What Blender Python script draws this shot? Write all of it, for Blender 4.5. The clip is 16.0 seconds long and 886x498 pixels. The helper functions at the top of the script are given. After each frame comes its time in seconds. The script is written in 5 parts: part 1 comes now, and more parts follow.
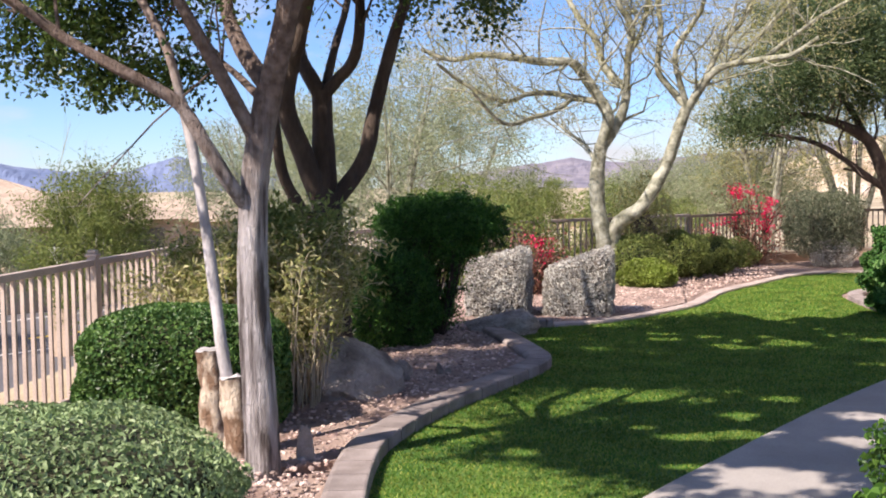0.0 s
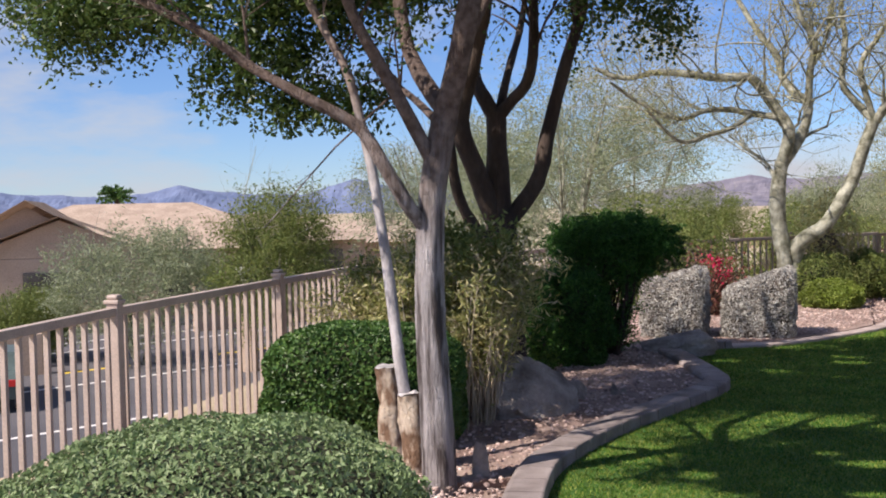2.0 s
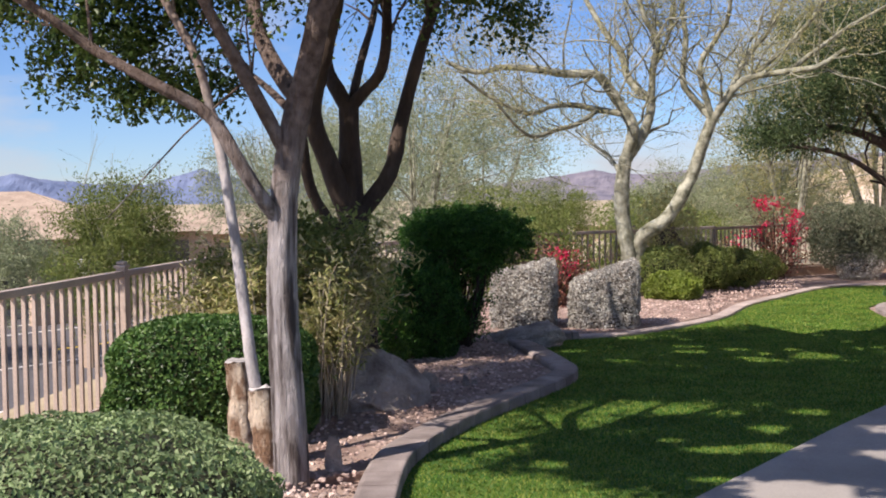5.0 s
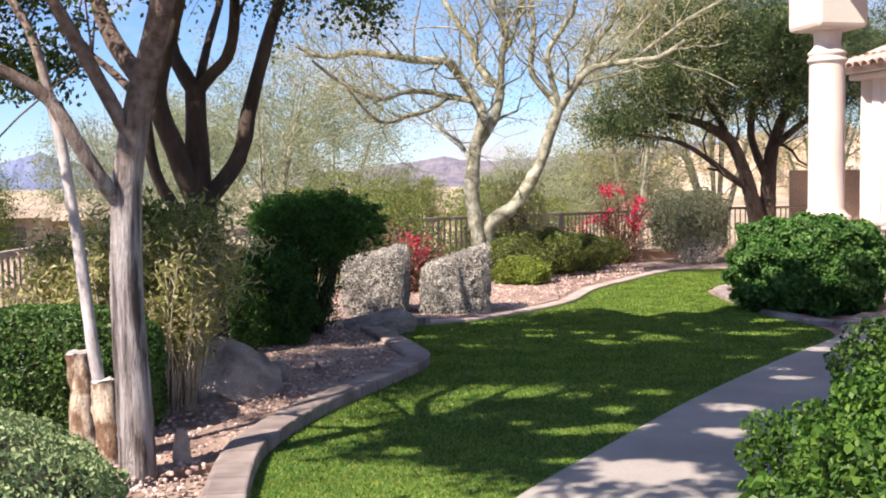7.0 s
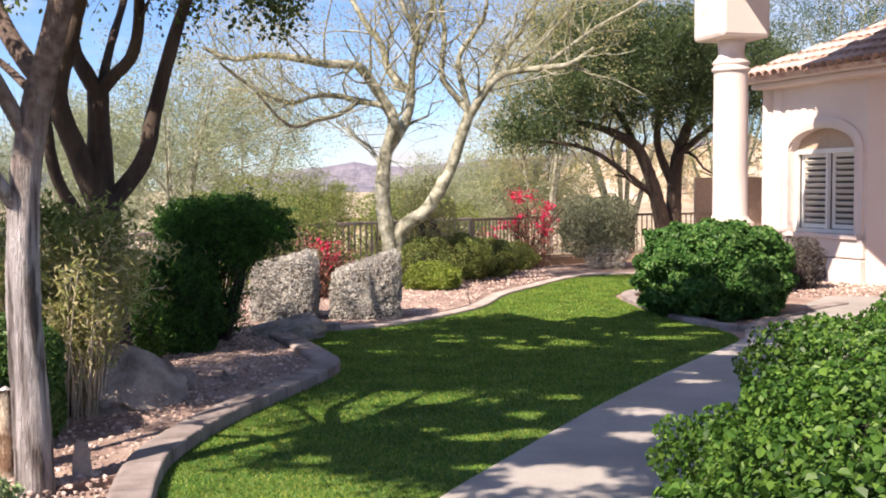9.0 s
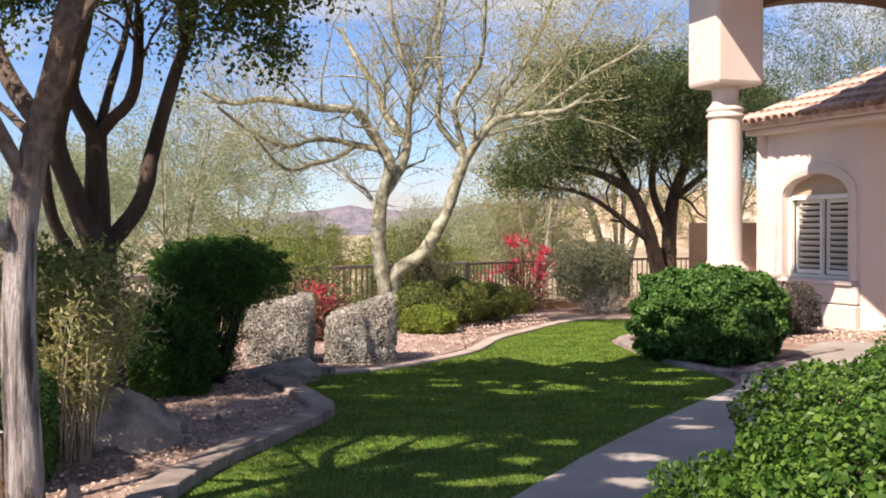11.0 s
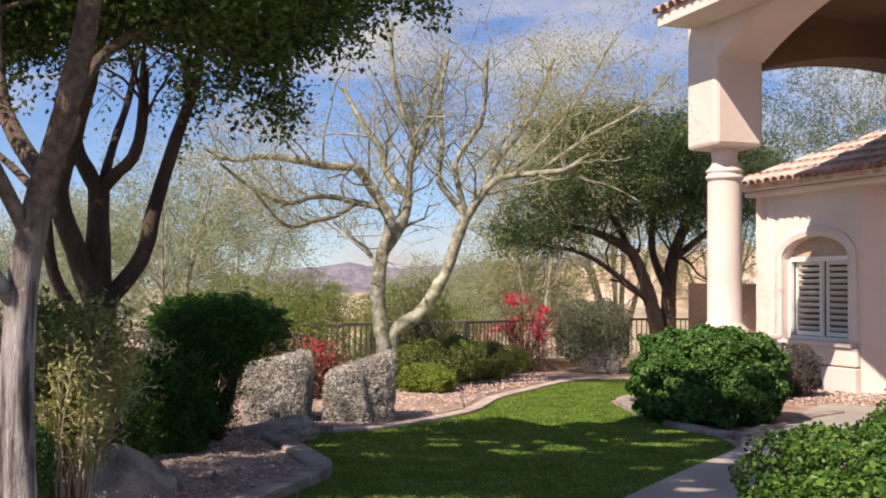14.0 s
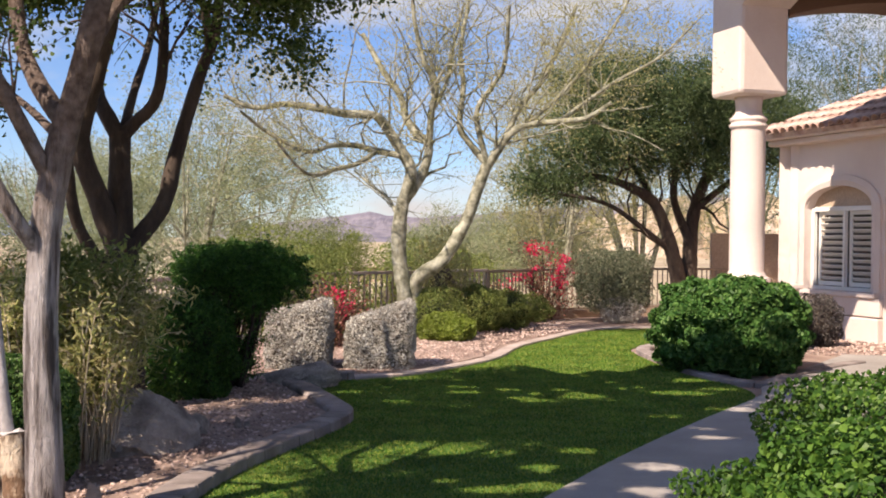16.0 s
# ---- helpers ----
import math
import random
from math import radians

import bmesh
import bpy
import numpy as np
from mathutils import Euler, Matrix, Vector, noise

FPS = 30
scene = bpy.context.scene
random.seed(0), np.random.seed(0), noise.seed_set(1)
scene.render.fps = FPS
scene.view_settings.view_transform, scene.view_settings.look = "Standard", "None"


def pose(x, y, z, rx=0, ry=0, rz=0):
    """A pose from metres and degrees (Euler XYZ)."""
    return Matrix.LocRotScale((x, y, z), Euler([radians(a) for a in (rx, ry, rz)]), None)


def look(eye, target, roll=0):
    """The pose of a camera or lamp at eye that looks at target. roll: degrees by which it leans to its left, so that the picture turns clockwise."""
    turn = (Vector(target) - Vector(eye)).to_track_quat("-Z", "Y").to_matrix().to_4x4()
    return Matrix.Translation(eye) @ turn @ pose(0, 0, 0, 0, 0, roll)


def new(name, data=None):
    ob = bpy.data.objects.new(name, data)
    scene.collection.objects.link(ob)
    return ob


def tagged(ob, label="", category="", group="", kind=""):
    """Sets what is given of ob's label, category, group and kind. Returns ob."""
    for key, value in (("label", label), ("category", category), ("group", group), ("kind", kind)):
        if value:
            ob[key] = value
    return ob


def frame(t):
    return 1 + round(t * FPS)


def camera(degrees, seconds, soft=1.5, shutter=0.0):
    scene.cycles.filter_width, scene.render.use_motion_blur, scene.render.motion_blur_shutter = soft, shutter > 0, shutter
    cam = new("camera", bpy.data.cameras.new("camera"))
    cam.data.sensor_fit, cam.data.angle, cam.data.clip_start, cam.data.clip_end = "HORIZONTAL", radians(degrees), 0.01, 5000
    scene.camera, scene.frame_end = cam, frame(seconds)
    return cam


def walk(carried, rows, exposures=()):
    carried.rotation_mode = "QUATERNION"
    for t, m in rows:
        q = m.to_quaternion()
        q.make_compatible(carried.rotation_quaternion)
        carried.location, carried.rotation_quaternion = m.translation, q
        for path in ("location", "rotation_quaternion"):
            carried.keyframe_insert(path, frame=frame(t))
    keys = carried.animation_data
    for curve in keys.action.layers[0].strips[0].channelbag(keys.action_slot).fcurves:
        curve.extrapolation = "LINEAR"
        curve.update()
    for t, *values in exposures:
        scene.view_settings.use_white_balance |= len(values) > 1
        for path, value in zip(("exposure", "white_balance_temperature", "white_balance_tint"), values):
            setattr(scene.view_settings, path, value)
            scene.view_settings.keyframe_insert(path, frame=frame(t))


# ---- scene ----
PATH = [
    (0.0, pose(-0.000, -0.000, 1.600, 86.70, 0.83, 10.78)),
    (0.5, pose(-0.002, -0.019, 1.601, 87.36, 0.83, 13.68)),
    (1.0, pose(-0.007, -0.034, 1.601, 87.70, 1.16, 16.24)),
    (1.5, pose(0.002, -0.051, 1.600, 87.85, 1.34, 18.24)),
    (2.0, pose(0.010, -0.068, 1.602, 87.89, 1.32, 19.68)),
    (2.5, pose(0.010, -0.093, 1.604, 87.90, 1.23, 21.48)),
    (3.0, pose(0.013, -0.101, 1.603, 87.78, 1.31, 20.99)),
    (3.5, pose(0.008, -0.085, 1.601, 87.66, 1.23, 19.09)),
    (4.0, pose(-0.004, -0.072, 1.604, 87.57, 0.96, 16.72)),
    (4.5, pose(-0.024, -0.041, 1.599, 87.50, 0.71, 14.23)),
    (5.0, pose(-0.033, -0.018, 1.597, 87.35, 0.83, 11.92)),
    (7.5, pose(-0.047, 0.029, 1.593, 86.48, 0.64, 2.92)),
    (8.0, pose(-0.049, 0.038, 1.590, 86.59, 0.65, 1.83)),
    (8.5, pose(-0.053, 0.057, 1.593, 86.65, 0.55, 0.60)),
    (9.0, pose(-0.054, 0.094, 1.586, 86.79, 0.37, -0.38)),
    (11.5, pose(-0.056, 0.073, 1.596, 89.71, 0.05, -0.59)),
    (12.0, pose(-0.057, 0.079, 1.607, 90.35, -0.12, -0.51)),
    (12.5, pose(-0.055, 0.064, 1.605, 91.08, -0.26, -0.63)),
    (13.0, pose(-0.055, 0.073, 1.606, 91.71, -0.37, -0.81)),
    (13.5, pose(-0.059, 0.056, 1.600, 92.05, -0.54, -0.86)),
    (14.0, pose(-0.065, 0.069, 1.593, 92.03, -0.49, -0.65)),
    (14.5, pose(-0.065, 0.075, 1.581, 91.62, -0.31, -0.43)),
    (15.0, pose(-0.063, 0.102, 1.574, 90.96, -0.66, -0.18)),
    (15.5, pose(-0.070, 0.088, 1.580, 90.14, -0.78, 0.01)),
    (16.0, pose(-0.069, 0.087, 1.577, 89.43, -0.66, 0.40)),
]
cam = camera(43.51, 16.0, soft=1.9)
walk(cam, PATH, [(0.0, 0.76, 6650, 15), (1.5, 0.38, 6550, 15), (3.0, 0.24, 6450, 15), (5.0, 0.38, 6600, 15), (7.5, 0.90, 6950, 16), (9.0, 0.90, 7050, 16), (11.5, 0.60, 7400, 16), (13.5, 0.40, 7350, 16), (16.0, 0.58, 7350, 16)])

# ---- world and sun ----
SUN = Vector((-0.45, -0.53, 0.72)).normalized()
world = bpy.data.worlds.new("sky")
scene.world = world
world.use_nodes = True
wn, wl = world.node_tree.nodes, world.node_tree.links
wn.clear()
w_out = wn.new("ShaderNodeOutputWorld")
w_bg = wn.new("ShaderNodeBackground")
w_bg.inputs["Strength"].default_value = 0.088
sky = wn.new("ShaderNodeTexSky")
sky.sky_type = "NISHITA"
sky.sun_disc = False
sky.sun_elevation = math.asin(SUN.z)
sky.sun_rotation = math.atan2(SUN.x, SUN.y)
sky.altitude = 600
sky.air_density = 1.0
sky.dust_density = 0.05
sky.ozone_density = 4.0
w_tc = wn.new("ShaderNodeTexCoord")
w_map = wn.new("ShaderNodeMapping")
w_map.inputs["Scale"].default_value = (2.2, 2.2, 7.0)
w_noise = wn.new("ShaderNodeTexNoise")
w_noise.inputs["Scale"].default_value = 2.3
w_noise.inputs["Detail"].default_value = 7
w_noise.inputs["Roughness"].default_value = 0.55
w_ramp = wn.new("ShaderNodeValToRGB")
w_ramp.color_ramp.elements[0].position = 0.46
w_ramp.color_ramp.elements[1].position = 0.70
w_mix = wn.new("ShaderNodeMixRGB")
w_mix.inputs["Color2"].default_value = (5.6, 5.9, 6.3, 1)
wl.new(w_tc.outputs["Generated"], w_map.inputs["Vector"])
wl.new(w_map.outputs["Vector"], w_noise.inputs["Vector"])
wl.new(w_noise.outputs["Fac"], w_ramp.inputs["Fac"])
wl.new(w_ramp.outputs["Color"], w_mix.inputs["Fac"])
w_tint = wn.new("ShaderNodeMixRGB")
w_tint.blend_type = "MULTIPLY"
w_tint.inputs["Fac"].default_value = 1.0
w_tint.inputs["Color2"].default_value = (0.76, 0.92, 1.22, 1)
wl.new(sky.outputs["Color"], w_tint.inputs["Color1"])
wl.new(w_tint.outputs["Color"], w_mix.inputs["Color1"])
wl.new(w_mix.outputs["Color"], w_bg.inputs["Color"])
wl.new(w_bg.outputs["Background"], w_out.inputs["Surface"])

sun_data = bpy.data.lights.new("sun", "SUN")
sun_data.energy = 5.6
sun_data.angle = radians(0.55)
sun_data.color = (1.0, 0.90, 0.79)
sun_ob = new("sun", sun_data)
sun_ob.matrix_world = look((0, 0, 30), Vector((0, 0, 30)) - SUN)


# ---- materials ----
def surface(name, c1, c2, scale=3.0, rough=0.85, bump=0.3, grain=60.0, spread=0.0, metal=0.0, stretch=(1, 1, 1), c3=None, tight=0.14, relief=0.02):
    """Two scales of noise between two colours, with relief; spread: how far pieces differ from each other."""
    m = bpy.data.materials.new(name)
    m.use_nodes = True
    n, l = m.node_tree.nodes, m.node_tree.links
    b = n["Principled BSDF"]
    b.inputs["Roughness"].default_value = rough
    b.inputs["Metallic"].default_value = metal
    tc = n.new("ShaderNodeTexCoord")
    mp = n.new("ShaderNodeMapping")
    mp.inputs["Scale"].default_value = stretch
    big, fine = n.new("ShaderNodeTexNoise"), n.new("ShaderNodeTexNoise")
    big.inputs["Scale"].default_value, big.inputs["Detail"].default_value = scale, 5
    fine.inputs["Scale"].default_value, fine.inputs["Detail"].default_value = grain, 4
    fine.inputs["Roughness"].default_value = 0.7
    l.new(tc.outputs["Object"], mp.inputs["Vector"])
    l.new(mp.outputs["Vector"], big.inputs["Vector"])
    l.new(mp.outputs["Vector"], fine.inputs["Vector"])
    ramp = n.new("ShaderNodeValToRGB")
    ramp.color_ramp.elements[0].position, ramp.color_ramp.elements[1].position = 0.5 - tight, 0.5 + tight
    ramp.color_ramp.elements[0].color, ramp.color_ramp.elements[1].color = (*c1, 1), (*c2, 1)
    if c3:
        e = ramp.color_ramp.elements.new(0.5)
        e.color = (*c3, 1)
    l.new(big.outputs["Fac"], ramp.inputs["Fac"])
    grainy = n.new("ShaderNodeMixRGB")
    grainy.blend_type = "OVERLAY"
    grainy.inputs["Fac"].default_value = 0.45
    l.new(ramp.outputs["Color"], grainy.inputs["Color1"])
    l.new(fine.outputs["Fac"], grainy.inputs["Color2"])
    colour = grainy.outputs["Color"]
    if spread:
        info, geo = n.new("ShaderNodeObjectInfo"), n.new("ShaderNodeNewGeometry")
        add = n.new("ShaderNodeMath")
        add.operation = "ADD"
        l.new(info.outputs["Random"], add.inputs[0])
        l.new(geo.outputs["Random Per Island"], add.inputs[1])
        fr = n.new("ShaderNodeMath")
        fr.operation = "FRACT"
        l.new(add.outputs[0], fr.inputs[0])
        rng = n.new("ShaderNodeMapRange")
        rng.inputs["To Min"].default_value, rng.inputs["To Max"].default_value = 1 - spread, 1 + spread
        l.new(fr.outputs[0], rng.inputs["Value"])
        hsv = n.new("ShaderNodeHueSaturation")
        l.new(rng.outputs["Result"], hsv.inputs["Value"])
        l.new(colour, hsv.inputs["Color"])
        colour = hsv.outputs["Color"]
    l.new(colour, b.inputs["Base Color"])
    if bump:
        bp = n.new("ShaderNodeBump")
        bp.inputs["Strength"].default_value = bump
        bp.inputs["Distance"].default_value = relief
        l.new(fine.outputs["Fac"], bp.inputs["Height"])
        l.new(bp.outputs["Normal"], b.inputs["Normal"])
    return m


def leafy(name, colours, rough=0.45, through_light=0.3, gloss=0.4):
    """Leaves that differ one by one between the given colours and let some light through."""
    m = bpy.data.materials.new(name)
    m.use_nodes = True
    n, l = m.node_tree.nodes, m.node_tree.links
    b = n["Principled BSDF"]
    b.inputs["Roughness"].default_value = rough
    b.inputs["Specular IOR Level"].default_value = gloss
    geo = n.new("ShaderNodeNewGeometry")
    ramp = n.new("ShaderNodeValToRGB")
    el = ramp.color_ramp.elements
    while len(el) < len(colours):
        el.new(0.5)
    for i, c in enumerate(colours):
        el[i].position, el[i].color = i / max(1, len(colours) - 1), (*c, 1)
    l.new(geo.outputs["Random Per Island"], ramp.inputs["Fac"])
    tc, no = n.new("ShaderNodeTexCoord"), n.new("ShaderNodeTexNoise")
    no.inputs["Scale"].default_value = 2.5
    l.new(tc.outputs["Object"], no.inputs["Vector"])
    rng = n.new("ShaderNodeMapRange")
    rng.inputs["From Min"].default_value, rng.inputs["From Max"].default_value = 0.3, 0.7
    rng.inputs["To Min"].default_value, rng.inputs["To Max"].default_value = 0.75, 1.25
    l.new(no.outputs["Fac"], rng.inputs["Value"])
    hsv = n.new("ShaderNodeHueSaturation")
    l.new(rng.outputs["Result"], hsv.inputs["Value"])
    l.new(ramp.outputs["Color"], hsv.inputs["Color"])
    l.new(hsv.outputs["Color"], b.inputs["Base Color"])
    tr = n.new("ShaderNodeBsdfTranslucent")
    l.new(hsv.outputs["Color"], tr.inputs["Color"])
    mix = n.new("ShaderNodeMixShader")
    mix.inputs["Fac"].default_value = through_light
    l.new(b.outputs["BSDF"], mix.inputs[1])
    l.new(tr.outputs["BSDF"], mix.inputs[2])
    l.new(mix.outputs["Shader"], n["Material Output"].inputs["Surface"])
    return m


def pale_to_brown(name, lower, upper, z0, z1):
    """Pale furrowed colour below that gives way to darker brown higher up, in ragged tongues."""
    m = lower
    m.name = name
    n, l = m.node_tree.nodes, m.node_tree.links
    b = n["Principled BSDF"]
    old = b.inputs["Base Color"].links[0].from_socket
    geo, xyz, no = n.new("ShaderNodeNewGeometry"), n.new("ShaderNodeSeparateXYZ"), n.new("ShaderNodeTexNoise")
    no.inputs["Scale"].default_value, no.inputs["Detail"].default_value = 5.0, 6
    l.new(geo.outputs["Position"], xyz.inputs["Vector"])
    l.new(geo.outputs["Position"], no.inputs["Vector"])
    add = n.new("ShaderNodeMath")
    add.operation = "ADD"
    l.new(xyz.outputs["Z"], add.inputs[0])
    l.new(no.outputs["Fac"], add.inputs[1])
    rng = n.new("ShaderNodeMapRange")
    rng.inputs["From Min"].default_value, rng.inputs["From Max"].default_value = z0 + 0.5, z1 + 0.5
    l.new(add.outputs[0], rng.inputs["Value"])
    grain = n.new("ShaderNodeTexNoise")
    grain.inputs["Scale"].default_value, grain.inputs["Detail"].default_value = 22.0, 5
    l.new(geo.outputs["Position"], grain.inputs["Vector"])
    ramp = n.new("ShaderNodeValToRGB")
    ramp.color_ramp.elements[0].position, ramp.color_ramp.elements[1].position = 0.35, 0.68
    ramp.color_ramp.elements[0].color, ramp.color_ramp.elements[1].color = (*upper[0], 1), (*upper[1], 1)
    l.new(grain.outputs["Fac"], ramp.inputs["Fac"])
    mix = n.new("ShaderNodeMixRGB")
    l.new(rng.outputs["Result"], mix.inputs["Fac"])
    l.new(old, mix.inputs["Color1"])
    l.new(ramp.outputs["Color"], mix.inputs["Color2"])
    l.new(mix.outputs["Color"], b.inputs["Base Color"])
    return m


M_DESERT = surface("desert_soil", (0.33, 0.26, 0.18), (0.48, 0.39, 0.29), 0.05, 0.95, 0.4, 3.0, c3=(0.40, 0.335, 0.215))
M_SOIL = surface("gravel_soil", (0.23, 0.155, 0.13), (0.39, 0.295, 0.25), 2.0, 0.95, 0.8, 40)
M_STONE = surface("gravel_stone", (0.28, 0.19, 0.165), (0.55, 0.435, 0.385), 6.0, 0.9, 0.3, 90, spread=0.55)
M_LAWN = surface("lawn_soil", (0.05, 0.13, 0.018), (0.11, 0.19, 0.025), 0.7, 0.9, 0.6, 90)
M_GRASS = leafy("grass_blade", [(0.035, 0.14, 0.02), (0.115, 0.235, 0.033), (0.36, 0.385, 0.085)], 0.5, 0.35, 0.25)
M_CONCRETE = surface("walk_concrete", (0.29, 0.27, 0.255), (0.39, 0.365, 0.345), 1.2, 0.9, 0.25, 120)
M_CURB = surface("curb_concrete", (0.21, 0.175, 0.165), (0.36, 0.31, 0.295), 4.0, 0.9, 0.5, 90, spread=0.10)
M_CURB_PINK = surface("pink_edging_concrete", (0.36, 0.29, 0.26), (0.50, 0.42, 0.385), 4.0, 0.9, 0.4, 90, spread=0.08)
M_STUCCO = surface("stucco", (0.67, 0.57, 0.53), (0.75, 0.655, 0.615), 0.9, 0.92, 0.25, 90)
M_STUCCO_TAN = surface("tan_stucco", (0.42, 0.31, 0.23), (0.50, 0.38, 0.29), 0.7, 0.95, 0.2, 30)
M_TILE = surface("clay_tile", (0.34, 0.21, 0.175), (0.56, 0.43, 0.375), 6.0, 0.85, 0.3, 60, spread=0.2)
M_TILE_FAR = surface("faded_clay_tile", (0.34, 0.26, 0.20), (0.44, 0.345, 0.27), 2.0, 0.9, 0.3, 12, spread=0.1)
M_FENCE = surface("fence_paint", (0.44, 0.355, 0.305), (0.52, 0.425, 0.37), 4.0, 0.6, 0.1, 80, spread=0.05)
M_FENCE_DARK = surface("bronze_fence_paint", (0.22, 0.17, 0.13), (0.29, 0.23, 0.18), 4.0, 0.6, 0.1, 80)
M_WHITE = surface("white_paint", (0.76, 0.74, 0.70), (0.82, 0.80, 0.77), 2.0, 0.5, 0.05, 60)
M_BARK_PALE = pale_to_brown("pale_bark", surface("pale_bark", (0.10, 0.08, 0.075), (0.60, 0.56, 0.56), 22.0, 0.92, 1.0, 70, stretch=(1, 1, 0.12), c3=(0.38, 0.345, 0.34), tight=0.13, relief=0.06), ((0.12, 0.082, 0.064), (0.27, 0.205, 0.175)), 1.45, 2.1)
M_BARK_GREY = pale_to_brown("grey_smooth_bark", surface("grey_smooth_bark", (0.30, 0.285, 0.29), (0.56, 0.53, 0.53), 9.0, 0.85, 0.5, 50, stretch=(1, 1, 0.5)), ((0.16, 0.12, 0.10), (0.34, 0.27, 0.235)), 1.75, 2.4)
M_BARK_DARK = surface("dark_bark", (0.038, 0.026, 0.021), (0.085, 0.062, 0.048), 5.0, 0.9, 0.9, 40, stretch=(1, 1, 0.3))
M_BARK_PV = surface("green_bark", (0.13, 0.13, 0.085), (0.43, 0.43, 0.34), 8.0, 0.85, 0.5, 30)
M_CUT = surface("cut_wood", (0.26, 0.16, 0.10), (0.78, 0.66, 0.52), 14.0, 0.9, 1.0, 60, stretch=(1, 1, 0.5), tight=0.08, relief=0.04)
M_ROCK = surface("granite", (0.20, 0.165, 0.145), (0.52, 0.46, 0.41), 5.0, 0.9, 1.0, 30, c3=(0.40, 0.35, 0.31), tight=0.2, relief=0.04)
M_ASPHALT = surface("asphalt", (0.085, 0.082, 0.09), (0.12, 0.115, 0.125), 0.3, 0.9, 0.3, 25)
M_KERB = surface("kerb_concrete", (0.46, 0.42, 0.38), (0.56, 0.52, 0.47), 0.8, 0.9, 0.2, 20)
M_YELLOW = surface("yellow_paint", (0.70, 0.48, 0.04), (0.80, 0.58, 0.08), 3.0, 0.7, 0.1, 30)
# Blue distance haze is mixed into both mountain colours.
M_MOUNT_FAR = surface("hazed_far_mountain", (0.10, 0.14, 0.25), (0.15, 0.19, 0.31), 0.004, 1.0, 0.0, 0.03)
M_MOUNT_MID = surface("hazed_mountain", (0.13, 0.125, 0.17), (0.23, 0.21, 0.24), 0.012, 1.0, 0.0, 0.08)
M_HILL = surface("tan_hill_rock", (0.36, 0.26, 0.16), (0.66, 0.54, 0.42), 0.05, 1.0, 0.0, 0.35, c3=(0.50, 0.39, 0.27))
M_GLASS_DARK = surface("dark_window_glass", (0.10, 0.09, 0.085), (0.14, 0.13, 0.12), 2.0, 0.12, 0.0, 10)
# One even dark brown for the right-hand beam and the porch ceiling.
M_BROWN = surface("dark_brown_stucco", (0.13, 0.075, 0.05), (0.17, 0.10, 0.07), 0.9, 0.92, 0.2, 60)
M_WOOD_DARK = surface("dark_door_wood", (0.12, 0.06, 0.04), (0.17, 0.09, 0.06), 3.0, 0.6, 0.2, 40, stretch=(1, 1, 0.2))

L_TREE = leafy("tree_leaf", [(0.03, 0.065, 0.015), (0.06, 0.11, 0.022), (0.11, 0.16, 0.035)], 0.4, 0.3)
L_NEAR = leafy("sage_leaf", [(0.13, 0.20, 0.08), (0.21, 0.30, 0.13), (0.32, 0.40, 0.21)], 0.55, 0.25)
L_HEDGE = leafy("hedge_leaf", [(0.035, 0.095, 0.024), (0.075, 0.16, 0.036), (0.14, 0.24, 0.06)], 0.45, 0.25)
L_DARK = leafy("dark_hedge_leaf", [(0.016, 0.06, 0.012), (0.045, 0.135, 0.024), (0.11, 0.25, 0.045)], 0.5, 0.25)
L_BRIGHT = leafy("bright_leaf", [(0.02, 0.062, 0.01), (0.048, 0.12, 0.018), (0.12, 0.22, 0.036)], 0.48, 0.25, 0.3)
L_GLOSSY = leafy("glossy_leaf", [(0.028, 0.09, 0.02), (0.06, 0.155, 0.034), (0.14, 0.26, 0.07)], 0.5, 0.25, 0.25)
L_GREY = leafy("silver_leaf", [(0.24, 0.21, 0.18), (0.47, 0.45, 0.41), (0.72, 0.72, 0.68)], 0.8, 0.12, 0.1)
L_WILLOW = leafy("yellow_willow_leaf", [(0.22, 0.26, 0.08), (0.44, 0.44, 0.17), (0.72, 0.64, 0.40)], 0.6, 0.45)
L_PV = leafy("fine_yellow_leaf", [(0.30, 0.30, 0.11), (0.40, 0.39, 0.17), (0.50, 0.47, 0.25)], 0.6, 0.4)
L_MESQ = leafy("mesquite_leaf", [(0.033, 0.065, 0.025), (0.07, 0.115, 0.042), (0.155, 0.205, 0.085)], 0.5, 0.3)
L_FAR = leafy("desert_tree_leaf", [(0.24, 0.29, 0.15), (0.34, 0.385, 0.235), (0.45, 0.475, 0.33)], 0.7, 0.42)
L_FAR_GREEN = leafy("far_green_leaf", [(0.13, 0.18, 0.05), (0.20, 0.25, 0.07), (0.30, 0.33, 0.11)], 0.7, 0.4)
L_FLOWER = leafy("magenta_flower", [(0.50, 0.01, 0.05), (0.66, 0.02, 0.10), (0.78, 0.06, 0.18)], 0.6, 0.35)
L_REDDISH = leafy("reddish_leaf", [(0.14, 0.09, 0.05), (0.22, 0.10, 0.07), (0.30, 0.12, 0.10)], 0.6, 0.3)

RNG = np.random.default_rng(7)


